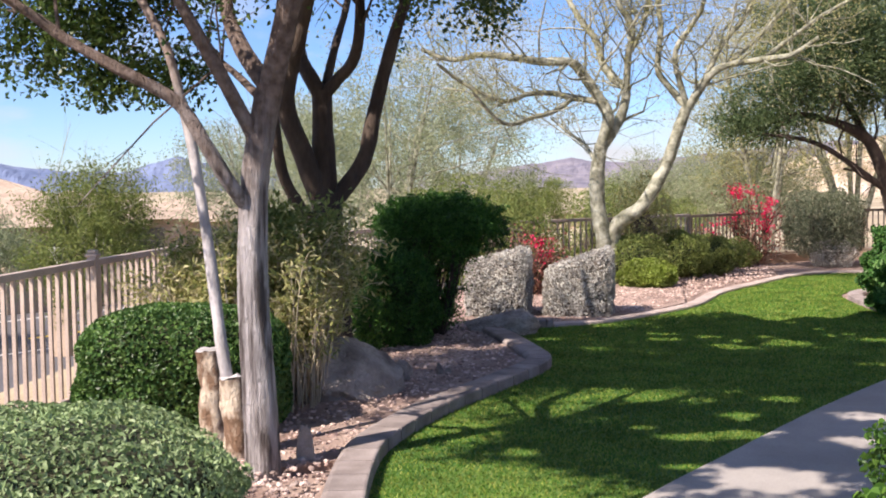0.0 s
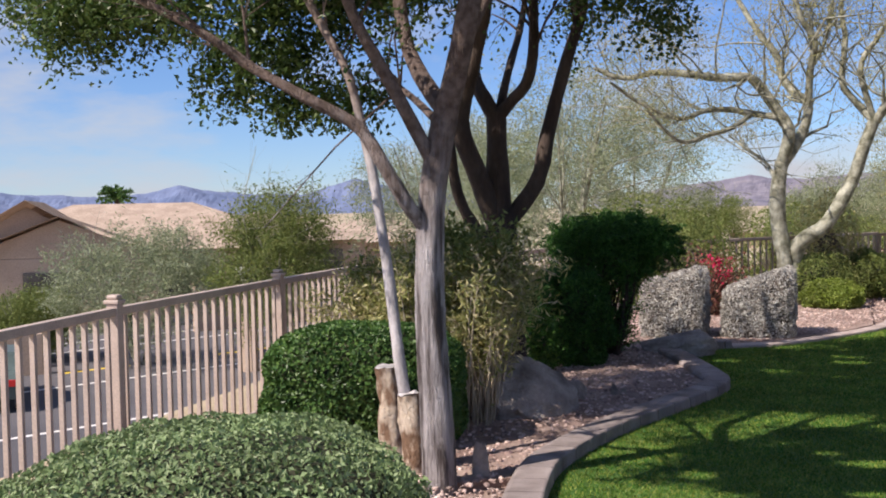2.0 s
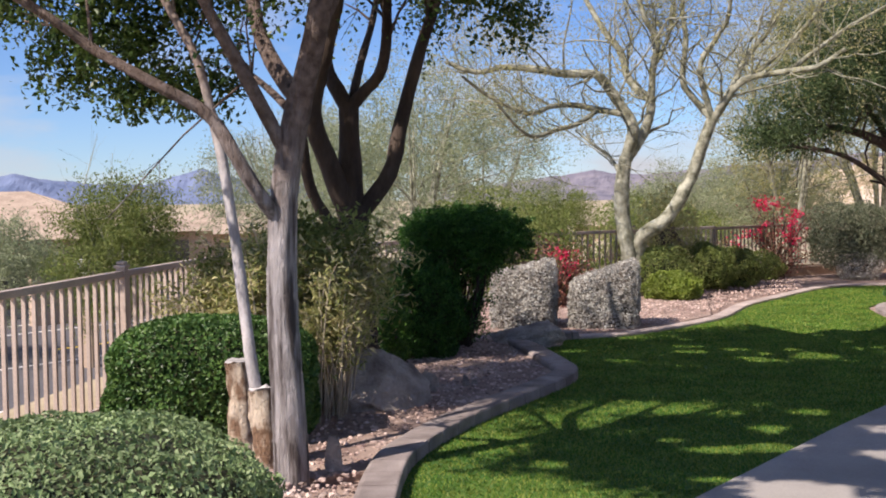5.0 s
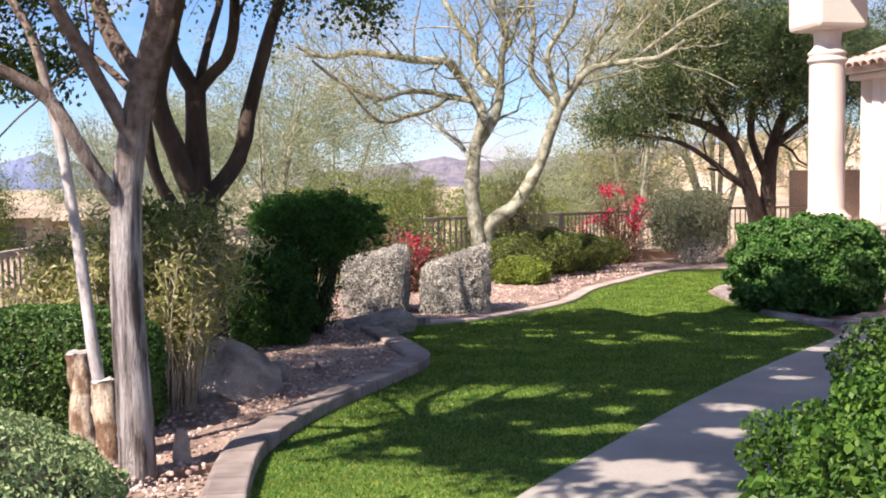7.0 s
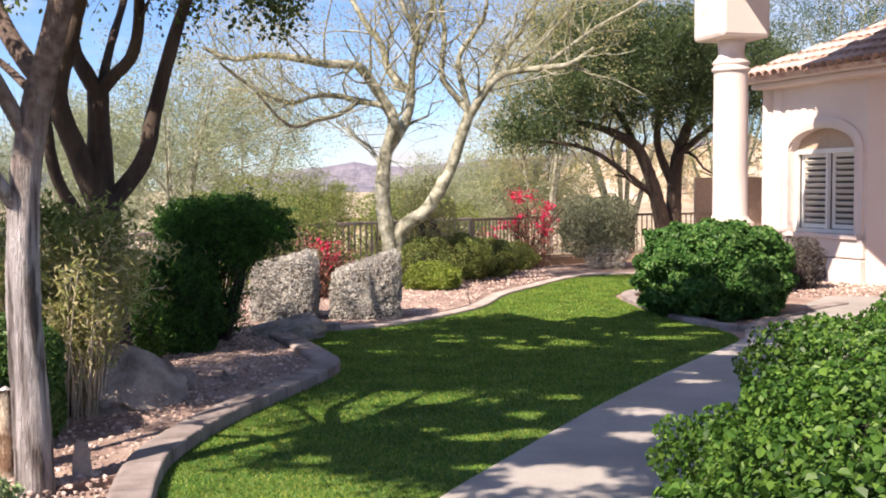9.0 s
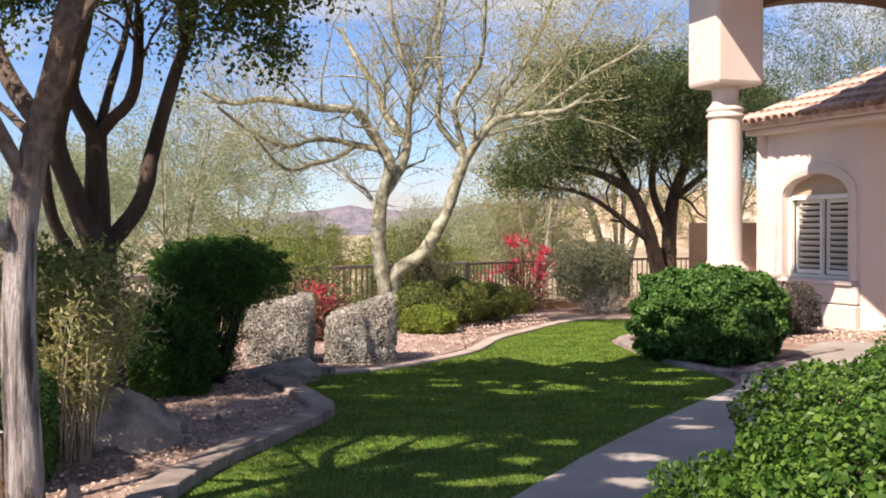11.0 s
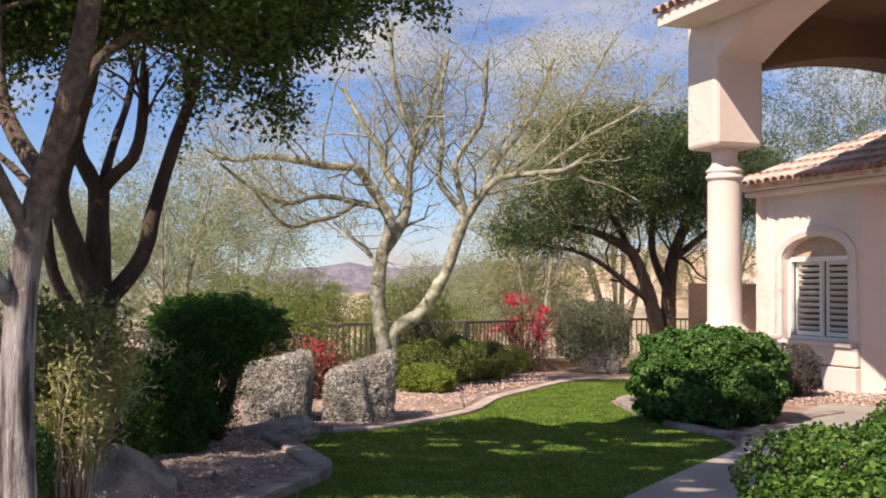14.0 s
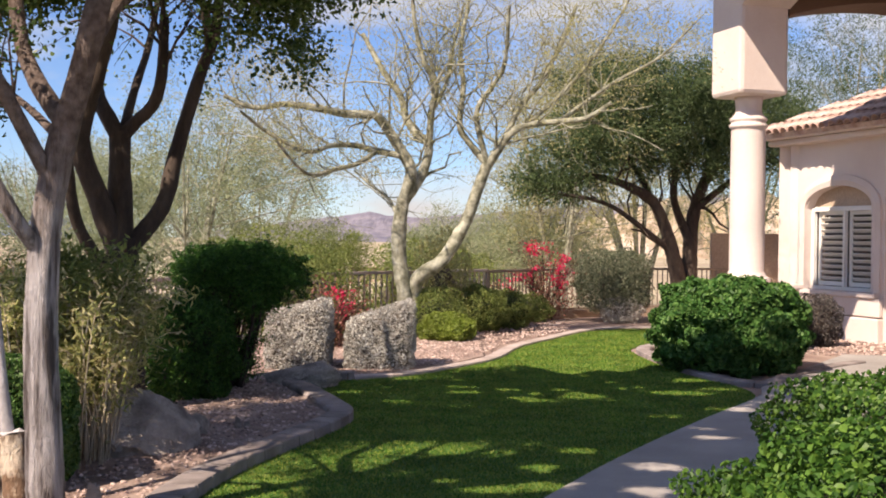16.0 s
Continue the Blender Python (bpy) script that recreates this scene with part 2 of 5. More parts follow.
# ---- mesh helpers ----
def mesh_np(name, verts, faces, mat, smooth=False):
    """A mesh from an array of vertices and an array of triangles or of quads."""
    verts, faces = np.asarray(verts, dtype=np.float32), np.asarray(faces, dtype=np.int32)
    me = bpy.data.meshes.new(name)
    k = faces.shape[1]
    me.vertices.add(len(verts))
    me.vertices.foreach_set("co", verts.ravel())
    me.loops.add(faces.size)
    me.loops.foreach_set("vertex_index", faces.ravel())
    me.polygons.add(len(faces))
    me.polygons.foreach_set("loop_start", np.arange(0, faces.size, k, dtype=np.int32))
    me.polygons.foreach_set("use_smooth", np.full(len(faces), smooth))
    me.update(calc_edges=True)
    me.validate()
    me.materials.append(mat)
    return me


def thing(name, at, label, category, group="", kind=""):
    ob = new(name)
    ob.location = at
    ob.empty_display_size = 0.2
    return tagged(ob, label, category, group, kind)


def part(name, data, mat, parent, label="", kind=""):
    """Links a bmesh or a mesh, given in world coordinates, as one object under its parent."""
    if isinstance(data, bmesh.types.BMesh):
        me = bpy.data.meshes.new(name)
        data.to_mesh(me)
        data.free()
        me.materials.append(mat)
    else:
        me = data
    ob = new(name, me)
    if parent is not None:
        ob.parent = parent
        if parent.parent is None:
            ob.matrix_parent_inverse = Matrix.Translation(-parent.location)
    return tagged(ob, label, kind=kind)


def solid(name, data, mat, label, category, kind="", group=""):
    return tagged(part(name, data, mat, None), label, category, group, kind)


def box(bm, x0, x1, y0, y1, z0, z1, bevel=0.0, m=None):
    made = bmesh.ops.create_cube(bm, size=1.0)["verts"]
    for v in made:
        v.co = Vector((x0 + (v.co.x + 0.5) * (x1 - x0), y0 + (v.co.y + 0.5) * (y1 - y0), z0 + (v.co.z + 0.5) * (z1 - z0)))
    if bevel:
        edges = list({e for v in made for e in v.link_edges})
        res = bmesh.ops.bevel(bm, geom=edges, offset=bevel, segments=2, affect="EDGES", profile=0.5)
        made = list({v for f in res["faces"] for v in f.verts} | {v for v in made if v.is_valid})
    if m is not None:
        for v in made:
            v.co = m @ v.co
    return made


def boxed(x0, x1, y0, y1, z0, z1, bevel=0.0, m=None):
    bm = bmesh.new()
    box(bm, x0, x1, y0, y1, z0, z1, bevel, m)
    return bm


def lathe(profile, at, sides=32):
    """A turned body: profile of (radius, height)."""
    ang = np.linspace(0, 2 * np.pi, sides, endpoint=False)
    v = np.array([(at[0] + r * np.cos(a), at[1] + r * np.sin(a), at[2] + z) for r, z in profile for a in ang])
    f = [(i * sides + j, i * sides + (j + 1) % sides, (i + 1) * sides + (j + 1) % sides, (i + 1) * sides + j)
         for i in range(len(profile) - 1) for j in range(sides)]
    return v, np.array(f)


def smooth_line(pts, step):
    """Points on a smooth curve through pts, about step apart."""
    p = np.asarray(pts, float)
    p = np.vstack([2 * p[0] - p[1], p, 2 * p[-1] - p[-2]])
    out = []
    for i in range(1, len(p) - 2):
        a, b, c, d = p[i - 1:i + 3]
        k = max(1, int(round(np.linalg.norm(c - b) / step)))
        for t in np.arange(k) / k:
            out.append(0.5 * (2 * b + (c - a) * t + (2 * a - 5 * b + 4 * c - d) * t * t + (3 * b - a - 3 * c + d) * t ** 3))
    return np.array(out + [p[-2]])


def limb(pts, r0, r1):
    return (np.asarray(pts, float), r0, r1)


def tubes(limbs, sides=8, step=0.12, wobble=0.0, ridge=0.0):
    """Tapered round limbs along smooth lines, joined into one set of vertices and quads."""
    V, Q, base = [], [], 0
    for pts, r0, r1 in limbs:
        line = smooth_line(pts, step) if len(pts) > 2 or step < 0.5 else np.asarray(pts, float)
        n = len(line)
        tan = np.gradient(line, axis=0)
        tan /= np.linalg.norm(tan, axis=1)[:, None] + 1e-9
        ref = np.where(np.abs(tan[:, 2:3]) > 0.9, np.array([[1.0, 0, 0]]), np.array([[0, 0, 1.0]]))
        ref[:] = ref[0] if abs(tan[:, 2]).max() < 0.97 and abs(tan[0, 2]) < 0.9 else (0.8, 0.6, 0.01)
        s = np.cross(tan, ref)
        s /= np.linalg.norm(s, axis=1)[:, None] + 1e-9
        u = np.cross(s, tan)
        rad = np.linspace(r0, r1, n)
        if wobble:
            rad = rad * (1 + wobble * RNG.standard_normal(n))
        ang = np.linspace(0, 2 * np.pi, sides, endpoint=False)
        rad = np.repeat(rad[:, None], sides, 1)
        if ridge:
            rough = RNG.standard_normal((n + 10, sides))
            rad = rad * (1 + ridge * sum(rough[k:k + n] for k in range(10)) / 3.2)
        ring = line[:, None, :] + rad[:, :, None] * (np.cos(ang)[None, :, None] * s[:, None, :] + np.sin(ang)[None, :, None] * u[:, None, :])
        V.append(ring.reshape(-1, 3))
        i, j = np.meshgrid(np.arange(n - 1), np.arange(sides), indexing="ij")
        j2 = (j + 1) % sides
        Q.append(base + np.stack([i * sides + j, i * sides + j2, (i + 1) * sides + j2, (i + 1) * sides + j], -1).reshape(-1, 4))
        base += n * sides
    return np.vstack(V), np.vstack(Q)


def twigs(limbs, per, length, spread=0.8, up=0.3, droop=0.0, levels=2, start=0.4, wiggle=0.0):
    """Grows ever thinner side twigs out of limbs; returns the twigs and the places near their ends."""
    made, ends, parents = [], [], limbs
    for level in range(levels):
        young = []
        for pts, r0, r1 in parents:
            line = smooth_line(pts, 0.2)
            for _ in range(per if level == 0 else 3):
                k = int(len(line) * RNG.uniform(start, 1.0)) - 1
                k = max(1, min(k, len(line) - 1))
                d = line[k] - line[k - 1]
                d = d / (np.linalg.norm(d) + 1e-9) + spread * RNG.standard_normal(3) + np.array([0, 0, up])
                d /= np.linalg.norm(d)
                ln = length * RNG.uniform(0.5, 1.2) * (0.6 ** level)
                bend = RNG.standard_normal(3) * 0.25 + np.array([0, 0, -droop])
                p0 = line[k]
                r = (r0 + (r1 - r0) * k / len(line)) * 0.45
                if wiggle:
                    walk_, way = [p0], d.copy()
                    for _step in range(4):
                        way = way + wiggle * RNG.standard_normal(3) + np.array([0, 0, up * 0.25 - droop * 0.25])
                        way /= np.linalg.norm(way)
                        walk_.append(walk_[-1] + way * ln * 0.27)
                    young.append((np.array(walk_), r * 0.72, r * 0.3))
                    ends += walk_[2:]
                    continue
                p1, p2 = p0 + d * ln * 0.5 + bend * ln * 0.15, p0 + d * ln + bend * ln * 0.5
                young.append((np.array([p0, p1, p2]), r, r * 0.4))
                ends += [p1, p2, (p1 + p2) / 2]
        made += young
        parents = young
    return made, np.array(ends)


def leaves(name, pts, size, mat, aspect=0.5, normals=None, lie=0.5, vary=0.4, rounded=False):
    """One small folded leaf at every point; normals turn it outwards where they are given."""
    n = len(pts)
    nor = RNG.standard_normal((n, 3)) if normals is None else normals + lie * RNG.standard_normal((n, 3))
    nor /= np.linalg.norm(nor, axis=1)[:, None] + 1e-9
    a = np.cross(nor, RNG.standard_normal((n, 3)))
    a /= np.linalg.norm(a, axis=1)[:, None] + 1e-9
    b = np.cross(nor, a)
    s = (size * (1 + vary * RNG.uniform(-1, 1, n)))[:, None]
    fold = nor * s * 0.18
    if rounded:
        w = b * s * aspect * 0.5
        v = np.stack([pts - a * s * 0.5, pts - a * s * 0.2 + w * 0.9 + fold, pts + a * s * 0.22 + w + fold, pts + a * s * 0.5 - fold * 0.6, pts + a * s * 0.22 - w + fold, pts - a * s * 0.2 - w * 0.9 + fold], 1).reshape(-1, 3)
        k = np.arange(n)[:, None] * 6
        f = np.concatenate([k + np.array([[0, 1, 2]]), k + np.array([[0, 2, 3]]), k + np.array([[0, 3, 4]]), k + np.array([[0, 4, 5]])], 1).reshape(-1, 3)
        return mesh_np(name, v, f, mat)
    v = np.stack([pts - a * s * 0.5, pts + b * s * aspect * 0.5 + fold, pts + a * s * 0.5, pts - b * s * aspect * 0.5 + fold], 1).reshape(-1, 3)
    k = np.arange(n)[:, None] * 4
    f = np.concatenate([k + np.array([[0, 1, 2]]), k + np.array([[0, 2, 3]])], 1).reshape(-1, 3)
    return mesh_np(name, v, f, mat)


def clumped(blobs, per, sigma, streak=0.0, droop=0.0):
    """Leaf places in clusters inside ellipsoids (x, y, z, rx, ry, rz, clusters); streak draws each cluster out into a spray."""
    out = []
    for x, y, z, rx, ry, rz, k in blobs:
        d = RNG.standard_normal((k, 3))
        d /= np.linalg.norm(d, axis=1)[:, None]
        c = np.array([x, y, z]) + d * (RNG.uniform(0.1, 1, (k, 1)) ** 0.45) * np.array([rx, ry, rz])
        p = np.repeat(c, per, 0)
        p = p + RNG.standard_normal(p.shape) * sigma * RNG.uniform(0.5, 1.4, (len(p), 1))
        if streak:
            way = d + 0.6 * RNG.standard_normal((k, 3)) + np.array([0, 0, -droop])
            way = np.repeat(way / np.linalg.norm(way, axis=1)[:, None], per, 0)
            p = p + way * streak * RNG.uniform(-1, 1, (len(p), 1))
        out.append(p)
    return np.vstack(out)


# openings in the crowns, as they lie on the ground along the sun: x, y, half lengths
SUN_GAPS = [(-0.78, 7.9, 0.46, 0.65), (-0.05, 8.35, 0.52, 0.40), (-1.25, 6.9, 0.30, 0.35), (-0.9, 5.85, 0.45, 0.30), (0.62, 6.0, 0.42, 0.34), (0.55, 7.1, 0.25, 0.18), (0.83, 10.8, 0.32, 0.14),
            (-0.4, 10.55, 0.32, 0.16), (0.0, 9.6, 0.2, 0.14), (2.3, 11.45, 0.45, 0.2), (1.35, 7.7, 0.25, 0.2), (-1.15, 11.3, 0.35, 0.15), (-1.9, 7.4, 0.3, 0.25), (-1.2, 8.9, 0.3, 0.2)]
spots = random.Random(5)
SUN_GAPS += [(spots.uniform(-1.4, 2.8), spots.uniform(6.0, 12.8), spots.uniform(0.08, 0.27), spots.uniform(0.06, 0.15)) for _ in range(64)]


def sunny(P):
    """Thins leaf places out where the crowns let the sun through."""
    gx, gy = P[:, 0] - SUN.x / SUN.z * P[:, 2], P[:, 1] - SUN.y / SUN.z * P[:, 2]
    keep = gy < 13.4 + 0.35 * np.sin(gx * 3.1) + 0.2 * np.sin(gx * 7.7 + 1)
    for x, y, a, b in SUN_GAPS:
        keep &= ((gx - x) / a) ** 2 + ((gy - y) / b) ** 2 > RNG.uniform(0.35, 1.9, len(P))
    return P[keep | (P[:, 2] < 3.7)]


def bush_shell(cx, cy, z0, rx, ry, h, n, power=2.0, lump=0.12, flat=2.6, depth=0.12, turn=0.0, freq=2.2):
    """Places and outward normals on a lumpy rounded or clipped body that stands on z0."""
    d = RNG.standard_normal((n, 3))
    d /= np.linalg.norm(d, axis=1)[:, None]
    e = np.array([power, power, flat])
    q = (np.abs(d) ** e).sum(1) ** (-1 / e.mean())
    p = d * q[:, None]
    off = RNG.uniform(0, 50, 3)
    wave = np.array([noise.noise(Vector(v * freq + off)) for v in p])
    p = p * (1 + lump * wave - depth * RNG.uniform(0, 1, n) ** 2)[:, None]
    nor = np.sign(d) * np.abs(d) ** (e - 1)
    nor /= np.linalg.norm(nor, axis=1)[:, None]
    c, s = math.cos(turn), math.sin(turn)
    x, y = p[:, 0] * rx, p[:, 1] * ry
    out = np.stack([cx + x * c - y * s, cy + x * s + y * c, z0 + (p[:, 2] + 1) * h / 2], 1)
    nx, ny = nor[:, 0].copy(), nor[:, 1].copy()
    nor[:, 0], nor[:, 1] = nx * c - ny * s, nx * s + ny * c
    return out, nor


def body_mesh(name, cx, cy, z0, rx, ry, h, mat, power=2.0, lump=0.12, flat=2.6, turn=0.0, freq=2.2, sub=4, crag=0.0):
    """A closed body: a shrub's core coloured as inner shade, or a rock."""
    bm = bmesh.new()
    bmesh.ops.create_icosphere(bm, subdivisions=sub, radius=1.0)
    e = (power, power, flat)
    off = Vector(RNG.uniform(0, 50, 3))
    c, s = math.cos(turn), math.sin(turn)
    for v in bm.verts:
        d = v.co.normalized()
        q = sum(abs(d[i]) ** e[i] for i in range(3)) ** (-3 / sum(e))
        p = d * q * (1 + lump * noise.noise(d * freq + off) + lump * 0.35 * noise.noise(d * freq * 3 + off) + crag * noise.ridged_multi_fractal(d * 3.0 + off, 0.8, 2.2, 5, 1.0, 2.0))
        x, y = p.x * rx, p.y * ry
        v.co = (cx + x * c - y * s, cy + x * s + y * c, z0 + (p.z + 1) * h / 2)
    for f in bm.faces:
        f.smooth = True
    return bm


# ---- ground ----
FENCE_LINE = [(-2.6, -2.0), (-3.61, 3.8), (-4.02, 5.5), (-4.4, 8.2), (-4.55, 10.2), (-4.3, 13.0), (-3.2, 16.0), (-1.2, 18.3), (0.6, 20.4), (3.0, 23.0), (7.5, 24.6), (12.0, 25.0)]


def inside(x, y):
    """How far a place lies outside the yard, negative within it."""
    best, sign = 1e9, 1
    for (ax, ay), (bx, by) in zip(FENCE_LINE, FENCE_LINE[1:]):
        dx, dy = bx - ax, by - ay
        t = max(0, min(1, ((x - ax) * dx + (y - ay) * dy) / (dx * dx + dy * dy)))
        d = math.hypot(x - ax - t * dx, y - ay - t * dy)
        if d < best:
            best, sign = d, 1 if dx * (y - ay) - dy * (x - ax) > 0 else -1
    return best * sign


def ground_height(x, y):
    o = inside(x, y)
    if o < 0.3:
        return -0.02
    r = math.hypot(x, y)
    left = max(0.0, min(1.0, (-x - 1) / 6))
    drop = 0.9 + 1.1 * left
    t = min(1.0, (o - 0.3) / (9.0 - 4.8 * left))
    t = t * t * (3 - 2 * t)
    far = min(1.0, max(0.0, (r - 90) / 500))
    bumps = 0.25 * noise.noise(Vector((x * 0.06, y * 0.06, 3))) * t * (1 - left)
    return -0.02 - drop * t - 5.0 * far + bumps


rs = np.concatenate([[0.0], np.geomspace(1.0, 4600, 150)])
na = 260
V = [(0, 0, -0.02)]
for r in rs[1:]:
    for j in range(na):
        a = 2 * math.pi * j / na
        x, y = r * math.sin(a), r * math.cos(a)
        V.append((x, y, ground_height(x, y)))
F = []
for i in range(len(rs) - 2):
    for j in range(na):
        F.append((1 + i * na + j, 1 + (i + 1) * na + j, 1 + (i + 1) * na + (j + 1) % na, 1 + i * na + (j + 1) % na))
solid("ground", mesh_np("ground", V, np.array(F)[:, ::-1], M_DESERT, True), M_DESERT, "pale tan desert ground sloping away beyond the yard", "ground", "structure")


def sheet(name, outline, z, mat, label, thick=0.04, category="ground", kind="structure"):
    bm = bmesh.new()
    f = bm.faces.new([bm.verts.new((x, y, z)) for x, y in outline])
    bmesh.ops.recalc_face_normals(bm, faces=[f])
    if f.normal.z < 0:
        f.normal_flip()
    r = bmesh.ops.extrude_face_region(bm, geom=[f])
    for v in r["geom"]:
        if isinstance(v, bmesh.types.BMVert):
            v.co.z -= thick
    f.normal_flip()
    bmesh.ops.recalc_face_normals(bm, faces=bm.faces)
    bmesh.ops.triangulate(bm, faces=bm.faces)
    return solid(name, bm, mat, label, category, kind)


# yard bed of gravel
bed = [tuple(p) for p in smooth_line([(x + 0.12, y) for x, y in FENCE_LINE], 0.5)]
sheet("gravel_bed", bed + [(12, -2)], -0.004, M_SOIL, "reddish brown gravel bed inside the fence", 0.05)

# lawn
LEFT_EDGE = [(-0.9, 3.6), (-1.3, 4.8), (-1.54, 6.0), (-1.55, 6.65), (-1.41, 7.5), (-1.14, 8.45), (-0.93, 9.2), (-0.89, 9.65), (-1.02, 10.1), (-1.35, 11.0),
             (-1.58, 11.6), (-1.45, 12.05), (-1.1, 12.2), (-0.53, 12.6), (0.12, 13.55), (0.58, 14.5), (0.95, 16.0), (1.47, 17.2), (2.4, 19.1), (3.4, 19.65), (4.6, 19.5)]
RIGHT_EDGE = [(4.9, 18.9), (4.3, 18.0), (3.1, 16.9), (2.55, 16.1), (2.5, 15.0), (2.7, 13.0), (3.02, 12.1), (3.05, 11.4), (2.9, 11.0), (2.07, 9.66), (1.15, 8.05), (0.39, 6.53), (-0.06, 5.6), (-0.6, 4.2)]
left_line, right_line = smooth_line(LEFT_EDGE, 0.15), smooth_line(RIGHT_EDGE, 0.3)
lawn_outline = [tuple(p) for p in left_line] + [tuple(p) for p in right_line]
sheet("lawn", lawn_outline, 0.012, M_LAWN, "mown green lawn soil under the grass", 0.03)


def in_poly(px, py, poly):
    p = np.array(poly)
    hit = np.zeros(len(px), bool)
    j = len(p) - 1
    for i in range(len(p)):
        c = (p[i, 1] > py) != (p[j, 1] > py)
        hit ^= c & (px < (p[j, 0] - p[i, 0]) * (py - p[i, 1]) / (p[j, 1] - p[i, 1] + 1e-12) + p[i, 0])
        j = i
    return hit


n = 640000
gx, gy = RNG.uniform(-1.8, 5.0, n), 3.6 + 16.2 * RNG.uniform(0, 1, n) ** 1.25
ok = in_poly(gx, gy, lawn_outline)
gx, gy = gx[ok], gy[ok]
n = len(gx)
ang, hgt = RNG.uniform(0, 2 * np.pi, n), RNG.uniform(0.008, 0.022, n)
wid = 0.0018 + 0.00042 * gy
root = np.stack([gx, gy, np.full(n, 0.011)], 1)
side = np.stack([np.cos(ang), np.sin(ang), np.zeros(n)], 1) * wid[:, None]
tip = root + np.stack([RNG.normal(0, 0.011, n), RNG.normal(0, 0.011, n), hgt], 1)
V = np.stack([root - side, root + side, tip], 1).reshape(-1, 3)
solid("grass", mesh_np("grass", V, np.arange(3 * n).reshape(-1, 3), M_GRASS), M_GRASS, "short mown green grass blades of the lawn", "grass", "stuff")

# concrete walk beside the lawn
walk_outline = [tuple(p) for p in smooth_line([(3.25, 11.9), (3.1, 11.35), (2.92, 11.0), (2.07, 9.62), (1.15, 8.0), (0.39, 6.48), (-0.06, 5.55), (-0.7, 4.0)], 0.3)]
walk_outline += [(-0.9, 1.0), (1.0, 1.0), (1.5, 4.0), (2.6, 7.5), (4.0, 9.8), (5.6, 11.5), (7.5, 13.2), (7.5, 15.2), (5.4, 15.5), (4.4, 13.9)]
sheet("concrete_walk", walk_outline, 0.03, M_CONCRETE, "pale grey concrete garden walk along the lawn", 0.06, "path")


def curb(name, line, width, height, label, piece=0.42, mat=M_CURB):
    """A poured garden curb in short pieces with narrow joints along a line; width goes to the line's left."""
    p = smooth_line(line, 0.07)
    tan = np.gradient(p, axis=0)
    tan /= np.linalg.norm(tan, axis=1)[:, None]
    nor = np.stack([-tan[:, 1], tan[:, 0]], 1)
    host = thing(name, (p[0, 0], p[0, 1], 0), label, "garden curb", kind="structure")
    prof = [(0.0, -0.04), (0.0, height - 0.014), (0.005, height - 0.004), (0.016, height), (width - 0.035, height), (width - 0.012, height - 0.007), (width, height - 0.025), (width, -0.04)]
    k = max(2, int(round(piece / 0.07)))
    for a in range(0, len(p) - 1, k):
        b = min(a + k, len(p) - 1)
        idx = list(range(a, b + 1))
        q = p[idx].copy()
        q[0] += tan[a] * 0.006
        q[-1] -= tan[b] * 0.006
        bm = bmesh.new()
        rings = [[bm.verts.new((q[i, 0] + nor[j, 0] * o, q[i, 1] + nor[j, 1] * o, z)) for o, z in prof] for i, j in enumerate(idx)]
        for r1, r2 in zip(rings, rings[1:]):
            for s1 in range(len(prof) - 1):
                bm.faces.new((r1[s1], r2[s1], r2[s1 + 1], r1[s1 + 1]))
        bm.faces.new(rings[0])
        bm.faces.new(rings[-1][::-1])
        bmesh.ops.recalc_face_normals(bm, faces=bm.faces)
        part("curb_piece", bm, mat, host)
    return host


curb("lawn_curb", LEFT_EDGE[:13], 0.225, 0.10, "mauve grey stamped concrete curb winding between lawn and gravel", 0.3)
curb("lawn_edging", LEFT_EDGE[12:], 0.2, 0.05, "low pinkish concrete edging along the far lawn", 0.6, M_CURB_PINK)
curb("bed_curb", [(4.2, 17.7), (3.1, 16.7), (2.62, 16.0), (2.56, 15.0), (2.78, 13.1), (3.08, 12.2), (3.45, 12.1), (3.9, 12.8), (4.6, 13.7), (5.3, 14.4)], 0.2, 0.055, "pale concrete curb round the shrub bed by the porch")

# loose gravel
stone_bm = bmesh.new()
bmesh.ops.create_icosphere(stone_bm, subdivisions=1, radius=1.0)
sv = np.array([v.co for v in stone_bm.verts])
sf = np.array([[v.index for v in f.verts] for f in stone_bm.faces])
stone_bm.free()


def gravel(name, pts, size, label):
    n = len(pts)
    sc = (size * RNG.uniform(0.45, 1.3, n))[:, None, None] * RNG.uniform(0.6, 1.2, (n, 1, 3)) * np.array([1, 1, 0.7])
    jit = 1 + 0.22 * RNG.standard_normal((n, len(sv), 1))
    a = RNG.uniform(0, 6.28, n)
    v = sv[None] * jit * sc
    x = v[..., 0] * np.cos(a)[:, None] - v[..., 1] * np.sin(a)[:, None]
    y = v[..., 0] * np.sin(a)[:, None] + v[..., 1] * np.cos(a)[:, None]
    v = np.stack([x, y, v[..., 2]], -1) + pts[:, None, :]
    f = sf[None] + (np.arange(n) * len(sv))[:, None, None]
    solid(name, mesh_np(name, v.reshape(-1, 3), f.reshape(-1, 3), M_STONE), M_STONE, label, "gravel", "stuff")


